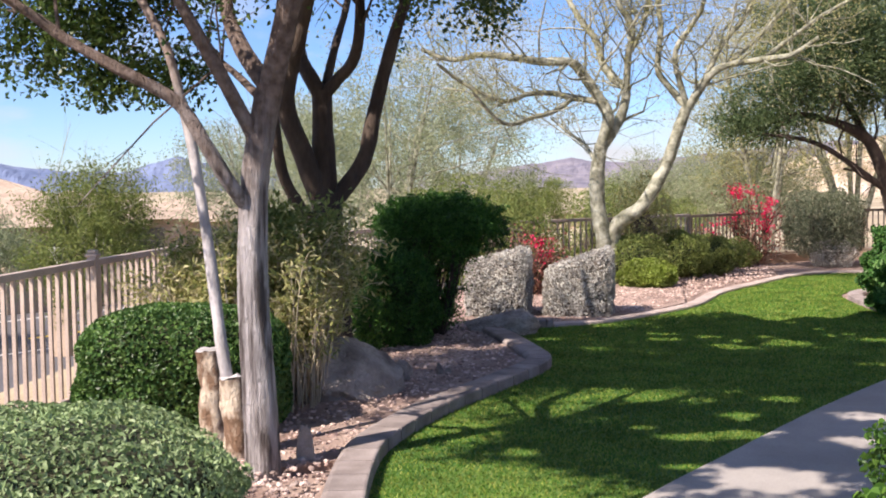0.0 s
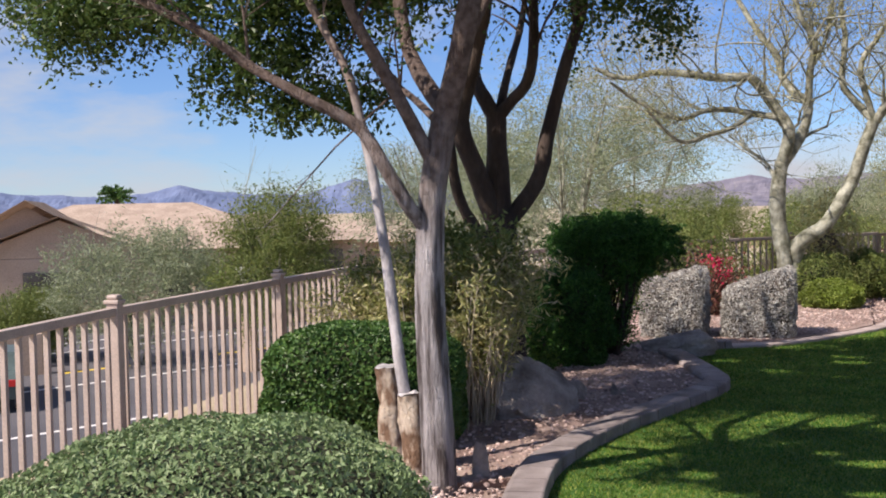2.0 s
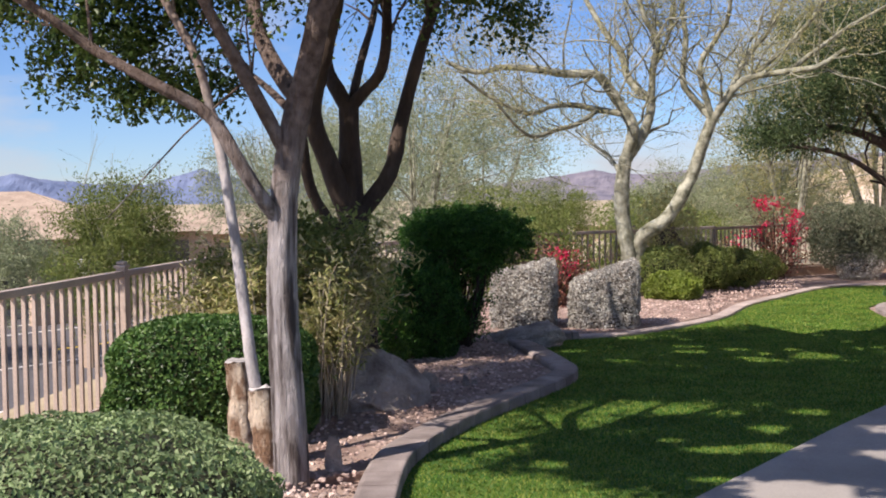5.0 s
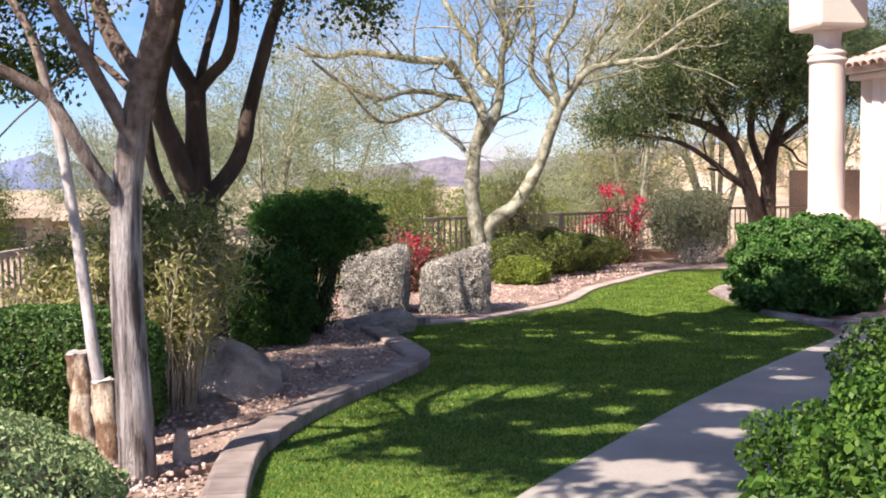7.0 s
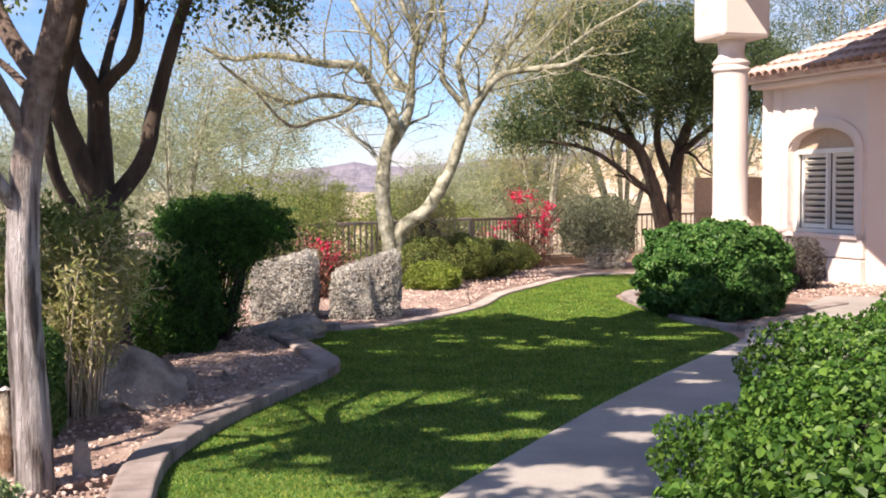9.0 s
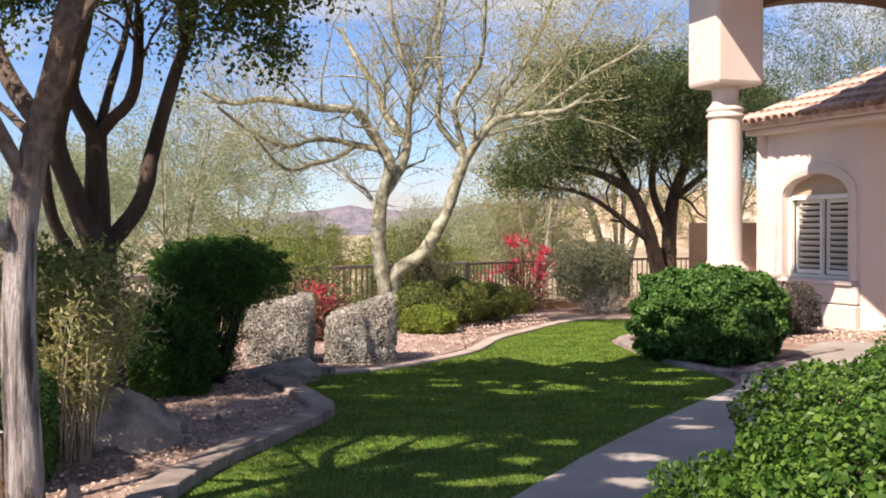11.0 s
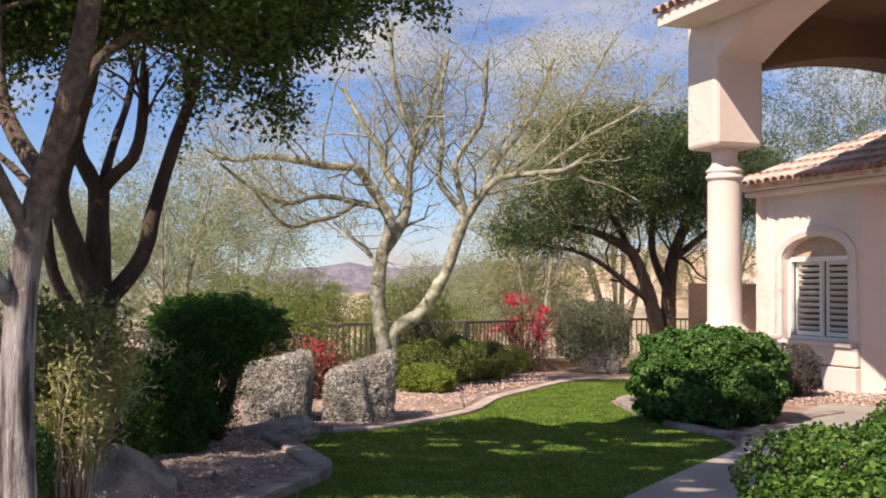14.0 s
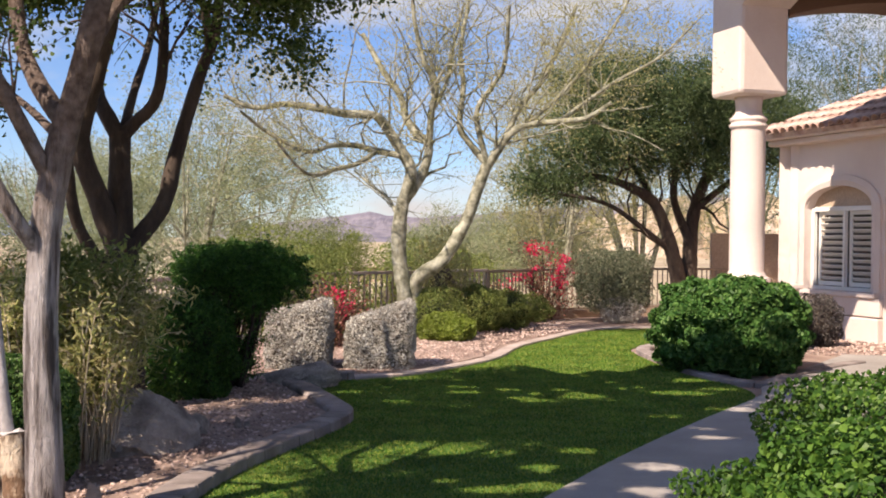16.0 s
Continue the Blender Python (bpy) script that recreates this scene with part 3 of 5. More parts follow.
bx, by = RNG.uniform(-4.2, 2.0, 60000), 4.0 + 17 * RNG.uniform(0, 1, 60000) ** 1.2
bed_poly = [(p[0], p[1]) for p in smooth_line(FENCE_LINE[1:10], 0.5)] + [(4.4, 23.0), (4.6, 20.1)] + [(x - 0.28, y + 0.05) for x, y in LEFT_EDGE[::-1]]
ok = in_poly(bx, by, bed_poly)
bx, by = bx[ok][:17000], by[ok][:17000]
gravel("gravel", np.stack([bx, by, 0.05 + 0 * bx], 1), 0.017, "loose pinkish brown crushed gravel on the bed")
bx, by = RNG.uniform(4.2, 7.5, 2500), RNG.uniform(15.6, 19.5, 2500)
gravel("gravel", np.stack([bx, by, np.full(len(bx), 0.004)], 1), 0.028, "loose pinkish gravel beside the house wall")


# ---- fences ----
def fence(name, line, top, bar, gap, post_gap, mat, label, z0=0.02, cap=True, rail=0.05):
    p = smooth_line(line, 0.02)
    s = np.concatenate([[0], np.cumsum(np.linalg.norm(np.diff(p, axis=0), axis=1))])
    host = thing(name, (p[0, 0], p[0, 1], 0), label, "fence", kind="structure")

    def spot(d):
        x, y = np.interp(d, s, p[:, 0]), np.interp(d, s, p[:, 1])
        x2, y2 = np.interp(min(d + 0.05, s[-1]), s, p[:, 0]), np.interp(min(d + 0.05, s[-1]), s, p[:, 1])
        x1, y1 = np.interp(max(d - 0.05, 0), s, p[:, 0]), np.interp(max(d - 0.05, 0), s, p[:, 1])
        return x, y, math.atan2(y2 - y1, x2 - x1)

    bar_bm = boxed(-bar / 2, bar / 2, -bar / 2, bar / 2, z0 + 0.06, top - rail * 0.6, 0.002)
    bar_me = bpy.data.meshes.new("baluster")
    bar_bm.to_mesh(bar_me)
    bar_bm.free()
    bar_me.materials.append(mat)
    pw = bar * 2.6
    post_bm = boxed(-pw / 2, pw / 2, -pw / 2, pw / 2, -0.05, top + 0.02, 0.004)
    if cap:
        box(post_bm, -pw * 0.66, pw * 0.66, -pw * 0.66, pw * 0.66, top + 0.021, top + 0.045, 0.006)
        box(post_bm, -pw * 0.5, pw * 0.5, -pw * 0.5, pw * 0.5, top + 0.046, top + 0.075, 0.012)
    post_me = bpy.data.meshes.new("post")
    post_bm.to_mesh(post_me)
    post_bm.free()
    post_me.materials.append(mat)
    d, count = 0.0, 0
    while d < s[-1]:
        a = d
        b = min(d + post_gap, s[-1])
        x, y, r = spot(a)
        ob = part("post", post_me, mat, host)
        ob.matrix_local = Matrix.Translation((x, y, 0)) @ Matrix.Rotation(r, 4, "Z")
        ob.matrix_parent_inverse = Matrix.Translation(-host.location)
        ob.matrix_basis = Matrix.Translation((x, y, 0)) @ Matrix.Rotation(r, 4, "Z")
        xa, ya, _ = spot(a)
        xb, yb, _ = spot(b)
        ln, ra = math.hypot(xb - xa, yb - ya), math.atan2(yb - ya, xb - xa)
        m = Matrix.Translation((xa, ya, 0)) @ Matrix.Rotation(ra, 4, "Z")
        part("rail", boxed(pw / 2, ln - pw / 2, -rail * 0.55, rail * 0.55, top - rail, top, 0.006, m), mat, host)
        part("rail", boxed(pw / 2, ln - pw / 2, -rail * 0.4, rail * 0.4, z0, z0 + rail, 0.004, m), mat, host)
        k = max(1, int(round((ln - pw) / gap)))
        for i in range(k):
            t = pw / 2 + (i + 0.5) * (ln - pw) / k
            ob = part("baluster", bar_me, mat, host)
            ob.matrix_basis = m @ Matrix.Translation((t, 0, 0))
        d += post_gap


fence("fence", [(-2.59, -2.06), (-3.0, 0.4), (-3.61, 3.1), (-4.05, 5.5), (-4.33, 8.2), (-4.5, 10.3)], 1.06, 0.028, 0.135, 2.55, M_FENCE, "tan painted metal picket fence with square capped posts")
fence("fence", [(-4.5, 10.3), (-4.3, 13.0), (-3.2, 16.0), (-1.2, 18.3), (0.6, 20.4)], 1.02, 0.022, 0.13, 2.5, M_FENCE, "tan metal picket fence behind the shrubs", cap=False)
fence("fence", [(0.6, 20.4), (3.0, 23.0), (7.5, 24.6)], 1.0, 0.02, 0.12, 2.4, M_FENCE_DARK, "dark bronze metal fence at the yard's end", z0=0.16, cap=False)
p = smooth_line([(0.6, 20.4), (3.0, 23.0), (7.5, 24.6)], 0.4)
bm = bmesh.new()
for a, b in zip(p, p[1:]):
    r = math.atan2(b[1] - a[1], b[0] - a[0])
    box(bm, 0, float(np.linalg.norm(b - a)), -0.08, 0.08, -0.05, 0.15, 0, Matrix.Translation((a[0], a[1], 0)) @ Matrix.Rotation(r, 4, "Z"))
solid("fence_footing", bm, M_STUCCO_TAN, "low tan stucco footing under the far fence", "low wall", "structure")

# ---- trees of the yard ----
def tree(name, at, limbs, bark, label, leaf_pts, leaf_size, leaf_mat, aspect=0.5, twig=None, sides=10, category="tree", upper=None):
    host = thing(name, at, label, category)
    V, Q = tubes(limbs, sides, 0.1 if sides < 20 else 0.04, 0.035 if sides < 20 else 0.012, 0.0 if sides < 8 else 0.035)
    part("trunk", mesh_np("trunk", V, Q, bark, True), bark, host)
    if twig:
        V, Q = tubes(twig, 4, 0.6)
        part("branchwork", mesh_np("branchwork", V, Q, bark, True), bark, host, kind="stuff")
    part("crown", leaves("crown", leaf_pts, leaf_size, leaf_mat, aspect), leaf_mat, host, kind="stuff")
    # Coarse unseen leaf layer, added for the shade it casts.
    if upper is not None:
        part("shade_crown", leaves("shade_crown", upper, leaf_size * 2.3, leaf_mat, aspect), leaf_mat, host, kind="stuff")
    return host


front = [
    limb([(-2.13, 5.75, -0.03), (-2.13, 5.75, 0.25), (-2.16, 5.76, 0.87), (-2.16, 5.75, 1.25), (-2.14, 5.76, 1.65), (-2.07, 5.76, 2.02), (-1.98, 5.74, 2.32), (-1.89, 5.70, 2.64), (-1.86, 5.80, 2.96), (-1.8, 5.9, 3.6)], 0.098, 0.05),
    limb([(-2.18, 5.75, 1.50), (-2.23, 5.63, 1.62), (-2.34, 5.56, 1.84), (-2.49, 5.55, 2.06), (-2.75, 5.42, 2.23), (-3.05, 5.37, 2.41), (-3.22, 5.25, 2.56), (-3.6, 5.1, 2.8)], 0.042, 0.018),
    limb([(-2.13, 5.75, 1.87), (-2.24, 5.60, 2.17), (-2.33, 5.52, 2.38), (-2.43, 5.43, 2.62), (-2.5, 5.25, 2.95)], 0.042, 0.025),
    limb([(-2.05, 5.75, 2.14), (-2.26, 5.93, 2.38), (-2.40, 6.08, 2.62), (-2.48, 6.18, 2.97), (-2.6, 6.5, 3.5)], 0.050, 0.03),
    limb([(-2.08, 5.75, 2.07), (-2.29, 6.00, 2.21), (-2.50, 6.23, 2.34), (-2.76, 6.42, 2.51)], 0.025, 0.012),
    limb([(-2.01, 5.75, 2.26), (-1.98, 5.98, 2.57), (-1.9, 6.41, 2.96), (-1.5, 6.9, 3.4)], 0.040, 0.02),
]
front_blobs = [(-3.5, 6.6, 3.35, 1.1, 0.5, 0.5, 240), (-4.5, 6.4, 3.2, 0.6, 0.6, 0.35, 45), (-2.4, 6.6, 3.7, 1.4, 0.6, 0.5, 300), (-3.2, 6.9, 4.0, 1.9, 0.5, 0.5, 290), (-4.9, 6.6, 3.4, 0.8, 0.5, 0.4, 80), (-4.6, 6.4, 2.95, 0.6, 0.4, 0.25, 70), (-5.3, 6.6, 3.0, 0.5, 0.4, 0.25, 36), (-2.2, 7.6, 4.1, 1.5, 0.5, 0.45, 300), (-3.2, 7.4, 3.4, 0.8, 0.4, 0.3, 150), (-1.2, 7.6, 3.95, 0.8, 0.5, 0.35, 100), (-3.6, 6.6, 2.75, 0.7, 0.35, 0.25, 38),
               (-3.2, 6.6, 2.3, 0.5, 0.3, 0.15, 34), (-3.65, 6.5, 2.55, 0.5, 0.3, 0.2, 40), (-1.4, 6.5, 3.5, 0.9, 0.5, 0.35, 110), (-1.0, 6.4, 3.5, 1.1, 1.2, 0.5, 100), (-2.1, 7.5, 3.6, 1.2, 0.6, 0.32, 330), (-1.35, 7.7, 3.4, 0.55, 0.4, 0.26, 130), (-2.9, 7.2, 3.3, 0.6, 0.4, 0.25, 110), (-2.2, 6.6, 3.35, 0.8, 0.4, 0.25, 150), (-0.3, 7.0, 3.75, 0.7, 0.8, 0.4, 45), (-2.5, 6.5, 4.3, 1.9, 1.7, 0.6, 120)]
# Unseen leaf masses above the view, placed to shade lawn, walk and trunk.
front_shade = [(-2.5, 6.4, 4.4, 1.7, 1.5, 0.5, 300), (-1.2, 6.2, 4.8, 1.7, 1.4, 0.6, 300), (-2.0, 7.2, 5.4, 1.8, 1.5, 0.6, 260), (-1.5, 4.5, 4.7, 1.1, 0.9, 0.45, 430), (-4.5, 7.6, 5.0, 0.8, 0.8, 0.4, 150), (-3.1, 4.3, 4.5, 0.6, 0.45, 0.5, 210), (-2.2, 3.5, 4.8, 0.75, 0.7, 0.3, 110), (-3.2, 3.3, 4.8, 0.9, 0.7, 0.3, 220), (-0.9, 5.4, 4.9, 1.2, 1.0, 0.3, 330), (-2.0, 2.8, 4.7, 0.9, 0.55, 0.3, 230)]
tw, ends = twigs(front[1:], 6, 0.8, 0.6, 0.2, 0.3, 2, 0.7)
pts = np.vstack([clumped(front_blobs, 62, 0.055, 0.17, 0.5), np.repeat(ends, 8, 0) + RNG.normal(0, 0.08, (len(ends) * 8, 3))])
pts = sunny(pts[pts[:, 2] > 2.1])
tree("garden_tree", (-2.13, 5.75, 0), front, M_BARK_PALE, "leafy tree with a pale furrowed trunk forking low", pts, 0.042, L_TREE, 0.6, tw, 30, upper=sunny(clumped(front_shade, 30, 0.2)))

thin = [limb([(-2.46, 6.10, 0.44), (-2.50, 6.10, 0.72), (-2.56, 6.13, 1.15), (-2.61, 6.14, 1.49), (-2.66, 6.14, 1.83), (-2.71, 6.15, 2.04), (-2.79, 6.12, 2.41), (-2.93, 6.13, 2.67), (-3.09, 6.09, 2.98), (-3.3, 6.0, 3.4)], 0.037, 0.02)]
tw, ends = twigs(thin, 8, 0.6, 0.7, 0.2, 0.2, 2, 0.75)
pts = np.vstack([clumped([(-3.2, 6.1, 3.4, 0.7, 0.7, 0.5, 60)], 40, 0.12), np.repeat(ends, 6, 0) + RNG.normal(0, 0.07, (len(ends) * 6, 3))])
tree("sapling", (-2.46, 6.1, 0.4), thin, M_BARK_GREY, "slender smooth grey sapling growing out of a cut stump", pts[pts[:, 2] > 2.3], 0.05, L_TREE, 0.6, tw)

dark = [
    limb([(-2.82, 9.60, -0.05), (-2.88, 9.65, 0.59), (-2.90, 9.63, 1.11), (-2.89, 9.60, 1.55)], 0.17, 0.14),
    limb([(-2.93, 9.60, 1.45), (-3.06, 9.47, 1.88), (-3.18, 9.38, 2.28), (-3.15, 9.40, 2.59), (-3.02, 9.30, 2.90), (-2.87, 9.22, 3.37), (-2.75, 9.1, 3.9)], 0.10, 0.05),
    limb([(-2.89, 9.60, 1.45), (-2.92, 9.62, 1.98), (-2.92, 9.62, 2.46)], 0.105, 0.085),
    limb([(-2.91, 9.60, 2.38), (-3.03, 9.61, 2.59), (-3.15, 9.68, 2.84), (-3.10, 9.77, 3.28), (-3.05, 9.90, 3.9)], 0.07, 0.04),
    limb([(-2.90, 9.60, 2.41), (-2.88, 9.91, 2.87), (-2.86, 10.24, 3.27), (-2.83, 10.49, 3.8)], 0.045, 0.025),
    limb([(-2.88, 9.60, 2.43), (-2.75, 9.60, 2.57), (-2.60, 9.49, 2.68), (-2.51, 9.40, 2.92), (-2.49, 9.39, 3.4)], 0.06, 0.04),
    limb([(-2.85, 9.60, 1.44), (-2.59, 9.75, 1.82), (-2.50, 9.80, 2.22), (-2.40, 9.82, 2.60), (-2.28, 9.86, 3.03), (-2.17, 9.88, 3.36), (-2.14, 10.0, 3.9)], 0.078, 0.045),
    limb([(-2.87, 9.60, 1.10), (-3.10, 9.47, 1.42), (-3.18, 9.24, 1.73), (-3.18, 9.08, 2.11), (-3.23, 9.05, 2.5)], 0.06, 0.04),
]
# More unseen leaf masses, set high so their shade falls on the lawn.
dark_tree_shade = [(-2.2, 8.6, 4.9, 1.3, 1.2, 0.6, 280), (-1.4, 9.0, 5.4, 1.6, 1.2, 0.6, 260), (-0.5, 8.4, 5.3, 1.5, 1.5, 0.6, 240)]
dark_blobs = [(-2.2, 8.6, 4.5, 1.4, 1.2, 0.5, 120), (-1.7, 9.6, 4.1, 0.8, 0.7, 0.4, 90), (-2.8, 8.7, 4.0, 1.2, 0.4, 0.4, 140), (-0.9, 7.6, 3.6, 0.5, 0.4, 0.3, 50), (-3.3, 9.0, 4.0, 0.6, 0.7, 0.4, 40), (-1.5, 10.0, 3.5, 0.35, 0.4, 0.5, 16), (-2.2, 9.9, 3.3, 0.3, 0.3, 0.4, 10), (-0.7, 8.5, 4.3, 0.9, 0.9, 0.5, 60), (-1.0, 8.2, 3.6, 0.25, 0.3, 0.35, 12), (-1.45, 8.2, 3.05, 0.28, 0.3, 0.3, 10), (-1.15, 8.0, 2.85, 0.15, 0.15, 0.2, 5)]
tw, ends = twigs(dark[3:7], 5, 0.8, 0.6, 0.2, 0.35, 2, 0.75)
pts = np.vstack([clumped(dark_blobs, 60, 0.06, 0.2, 0.6), np.repeat(ends, 5, 0) + RNG.normal(0, 0.09, (len(ends) * 5, 3))])
tree("garden_tree", (-2.82, 9.6, 0), dark, M_BARK_DARK, "dark-barked tree with several rising limbs and pruned stubs", sunny(pts[pts[:, 2] > 2.6]), 0.046, L_TREE, 0.6, tw, upper=sunny(clumped(dark_tree_shade, 30, 0.2)))

pv = [
    limb([(-0.74, 17.20, -0.05), (-0.75, 17.25, 0.35), (-0.77, 17.15, 0.73), (-0.86, 17.22, 1.25), (-0.86, 17.18, 1.77), (-0.80, 17.14, 2.18)], 0.145, 0.105),
    limb([(-0.81, 17.20, 2.10), (-0.69, 17.10, 2.59), (-0.83, 17.10, 2.88), (-1.12, 17.00, 3.32), (-1.27, 16.80, 3.41), (-1.69, 16.70, 3.42), (-1.98, 16.50, 3.46), (-2.51, 16.50, 3.53), (-2.96, 16.32, 3.45), (-3.40, 16.3, 3.62)], 0.10, 0.03),
    limb([(-0.83, 17.10, 2.83), (-1.22, 17.10, 2.90), (-1.53, 16.87, 2.96), (-1.87, 16.70, 2.94), (-2.14, 16.36, 2.82), (-2.50, 16.03, 2.94), (-2.82, 15.86, 3.14), (-3.0, 15.5, 3.3)], 0.055, 0.02),
    limb([(-1.22, 17.10, 2.89), (-1.52, 16.75, 2.66), (-1.83, 16.44, 2.56), (-2.05, 16.10, 2.46), (-2.21, 15.65, 2.54), (-2.46, 15.25, 2.87)], 0.04, 0.018),
    limb([(-0.81, 17.20, 2.10), (-0.51, 17.34, 2.61), (-0.43, 17.36, 3.03), (-0.62, 17.52, 3.20), (-0.80, 17.60, 3.47), (-0.88, 17.60, 3.80), (-1.15, 17.61, 4.17), (-1.50, 17.71, 4.8)], 0.09, 0.035),
    limb([(-0.42, 17.30, 3.0), (-0.39, 17.20, 3.50), (-0.32, 17.04, 3.91), (-0.50, 16.93, 4.23), (-0.66, 16.86, 4.9), (-0.7, 16.8, 5.6)], 0.06, 0.025),
    limb([(-0.39, 17.20, 3.50), (-0.17, 17.50, 3.99), (-0.08, 17.60, 4.51), (0.10, 17.77, 5.3)], 0.04, 0.02),
    limb([(-0.67, 17.20, 0.0), (-0.63, 17.22, 0.76), (-0.51, 17.12, 1.01), (-0.18, 17.15, 1.25), (0.17, 17.30, 1.86), (0.35, 17.22, 2.37), (0.51, 17.22, 2.8)], 0.125, 0.085),
    limb([(0.51, 17.20, 2.72), (0.77, 16.96, 3.12), (1.03, 16.92, 3.29), (1.54, 16.80, 3.35), (1.92, 16.60, 3.38), (2.28, 16.5, 3.6)], 0.07, 0.03),
    limb([(0.49, 17.20, 2.70), (0.18, 17.28, 3.08), (0.05, 17.25, 3.32), (0.10, 17.40, 3.96), (0.05, 17.42, 4.48), (0.19, 17.58, 5.4)], 0.06, 0.025),
    limb([(0.47, 17.20, 2.75), (0.30, 17.0, 3.47), (0.54, 16.94, 3.89), (0.71, 16.78, 4.21), (0.75, 16.4, 5.0)], 0.05, 0.025),
    limb([(0.70, 17.05, 3.02), (0.96, 17.17, 3.58), (1.34, 17.5, 4.07), (1.59, 17.8, 4.56), (1.89, 17.8, 5.3)], 0.05, 0.025),
    limb([(1.03, 16.92, 3.29), (1.7, 17.0, 3.9), (2.3, 17.1, 4.7), (2.8, 17.1, 5.6)], 0.04, 0.015),
    limb([(1.54, 16.8, 3.35), (2.3, 16.7, 3.9), (3.0, 16.6, 4.3), (3.6, 16.6, 4.9)], 0.035, 0.012),
    limb([(-0.86, 17.20, 1.86), (-1.07, 17.48, 2.20), (-1.36, 17.80, 2.41), (-1.64, 18.0, 2.65)], 0.035, 0.015),
]
tw, ends = twigs(pv[1:7] + pv[8:], 15, 1.35, 0.75, 0.4, 0.0, 3, 0.2, 0.42)
pts = np.repeat(ends, 3, 0) + RNG.normal(0, 0.12, (len(ends) * 3, 3))
pts = np.vstack([pts, clumped([(2.2, 17.0, 4.9, 1.2, 1.2, 0.7, 110), (-2.6, 16.2, 4.0, 0.9, 0.9, 0.5, 60)], 26, 0.2)])
tree("palo_verde_tree", (-0.72, 17.2, 0), pv, M_BARK_PV, "sparse green-barked desert tree with two leaning trunks", pts[pts[:, 2] > 2.5], 0.045, L_PV, 0.3, tw)

mesq = [
    limb([(4.85, 23.5, -0.1), (4.75, 23.35, 0.50), (4.60, 23.20, 1.09), (4.37, 23.05, 1.80), (4.08, 22.95, 2.38), (3.62, 22.70, 2.63), (3.09, 22.6, 2.81), (2.53, 22.6, 2.89)], 0.20, 0.05),
    limb([(4.56, 23.2, 1.30), (3.88, 22.83, 1.80), (3.23, 22.70, 2.24), (2.62, 22.4, 2.42), (1.99, 22.0, 2.47)], 0.07, 0.03),
    limb([(4.85, 23.5, -0.1), (4.95, 23.50, 0.73), (5.0, 23.6, 1.56), (5.11, 23.70, 2.28), (5.42, 23.8, 3.12), (5.72, 24.0, 4.11)], 0.19, 0.08),
    limb([(4.98, 23.5, 1.5), (4.66, 23.65, 2.41), (4.64, 23.60, 3.23), (4.45, 23.76, 4.20), (4.23, 23.9, 5.05)], 0.10, 0.04),
    limb([(4.29, 23.1, 2.0), (3.76, 23.5, 3.14), (3.16, 23.9, 3.75), (2.61, 24.4, 4.30)], 0.08, 0.03),
    limb([(5.06, 23.65, 2.2), (5.68, 23.5, 2.74), (6.43, 23.53, 3.22), (7.23, 23.8, 3.59)], 0.08, 0.03),
]
mesq_blobs = [(4.4, 23.3, 4.2, 2.4, 1.8, 1.0, 330), (2.3, 22.6, 3.1, 1.0, 1.0, 0.7, 100), (6.4, 23.8, 4.0, 1.6, 1.4, 1.0, 170), (4.8, 23.0, 3.3, 1.6, 0.8, 0.5, 90), (1.7, 22.2, 2.6, 0.6, 0.6, 0.35, 30), (3.4, 23.5, 4.9, 1.6, 1.4, 0.6, 130), (4.4, 22.5, 4.5, 2.3, 1.4, 0.8, 260), (3.2, 22.2, 3.6, 1.3, 0.9, 0.6, 110)]
tw, ends = twigs(mesq, 9, 1.2, 0.7, 0.2, 0.1, 2, 0.35, 0.4)
pts = np.vstack([clumped(mesq_blobs, 80, 0.10, 0.34, 0.2), np.repeat(ends, 4, 0) + RNG.normal(0, 0.12, (len(ends) * 4, 3))])
tree("mesquite_tree", (4.85, 23.5, 0), mesq, M_BARK_DARK, "broad dark mesquite tree with twisting limbs by the fence", pts[pts[:, 2] > 2.2], 0.075, L_MESQ, 0.26, tw)


# ---- shrubs of the yard ----
def shrub(name, label, shape, n, size, leaf, core=M_BARK_DARK, aspect=0.55, lie=0.6, category="shrub", group="", depth=0.12, top=None, grow=0.88, rounded=False):
    cx, cy, z0, rx, ry, h = shape[:6]
    kw = shape[6] if len(shape) > 6 else {}
    host = thing(name, (cx, cy, 0), label, category, group)
    P, N = bush_shell(cx, cy, z0, rx, ry, h, n, depth=depth, **kw)
    if top:
        P = top(P)
    ok = P[:, 2] > 0.0
    part("leaves", leaves("leaves", P[ok], size, leaf, aspect, N[ok], lie, rounded=rounded), leaf, host, kind="stuff")
    # Closed core backs the leaves; its dark colour stands for inner shade.
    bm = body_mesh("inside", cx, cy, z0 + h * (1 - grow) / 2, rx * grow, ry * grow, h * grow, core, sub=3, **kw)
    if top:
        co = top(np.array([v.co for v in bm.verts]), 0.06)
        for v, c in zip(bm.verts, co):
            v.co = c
    part("shade_core", bm, core, host)
    return host


# Core colours: the shade between leaves is put into these dark tones.
DK = surface("dark_core_shade", (0.03, 0.04, 0.02), (0.06, 0.06, 0.03), 8.0, 1.0, 0.6, 60)
GK = surface("grey_core_shade", (0.07, 0.055, 0.045), (0.13, 0.105, 0.085), 8.0, 1.0, 0.6, 60)


def tapered(cx, cy, low, z1, lean=0.0):
    """Narrows a shrub towards its foot."""
    def act(P, inset=0.0):
        P = P.copy()
        f = low + (1 - low) * np.clip(P[:, 2] / z1, 0, 1) ** 0.8
        P[:, 0] = cx + (P[:, 0] - cx) * f - lean * (1 - np.clip(P[:, 2] / z1, 0, 1))
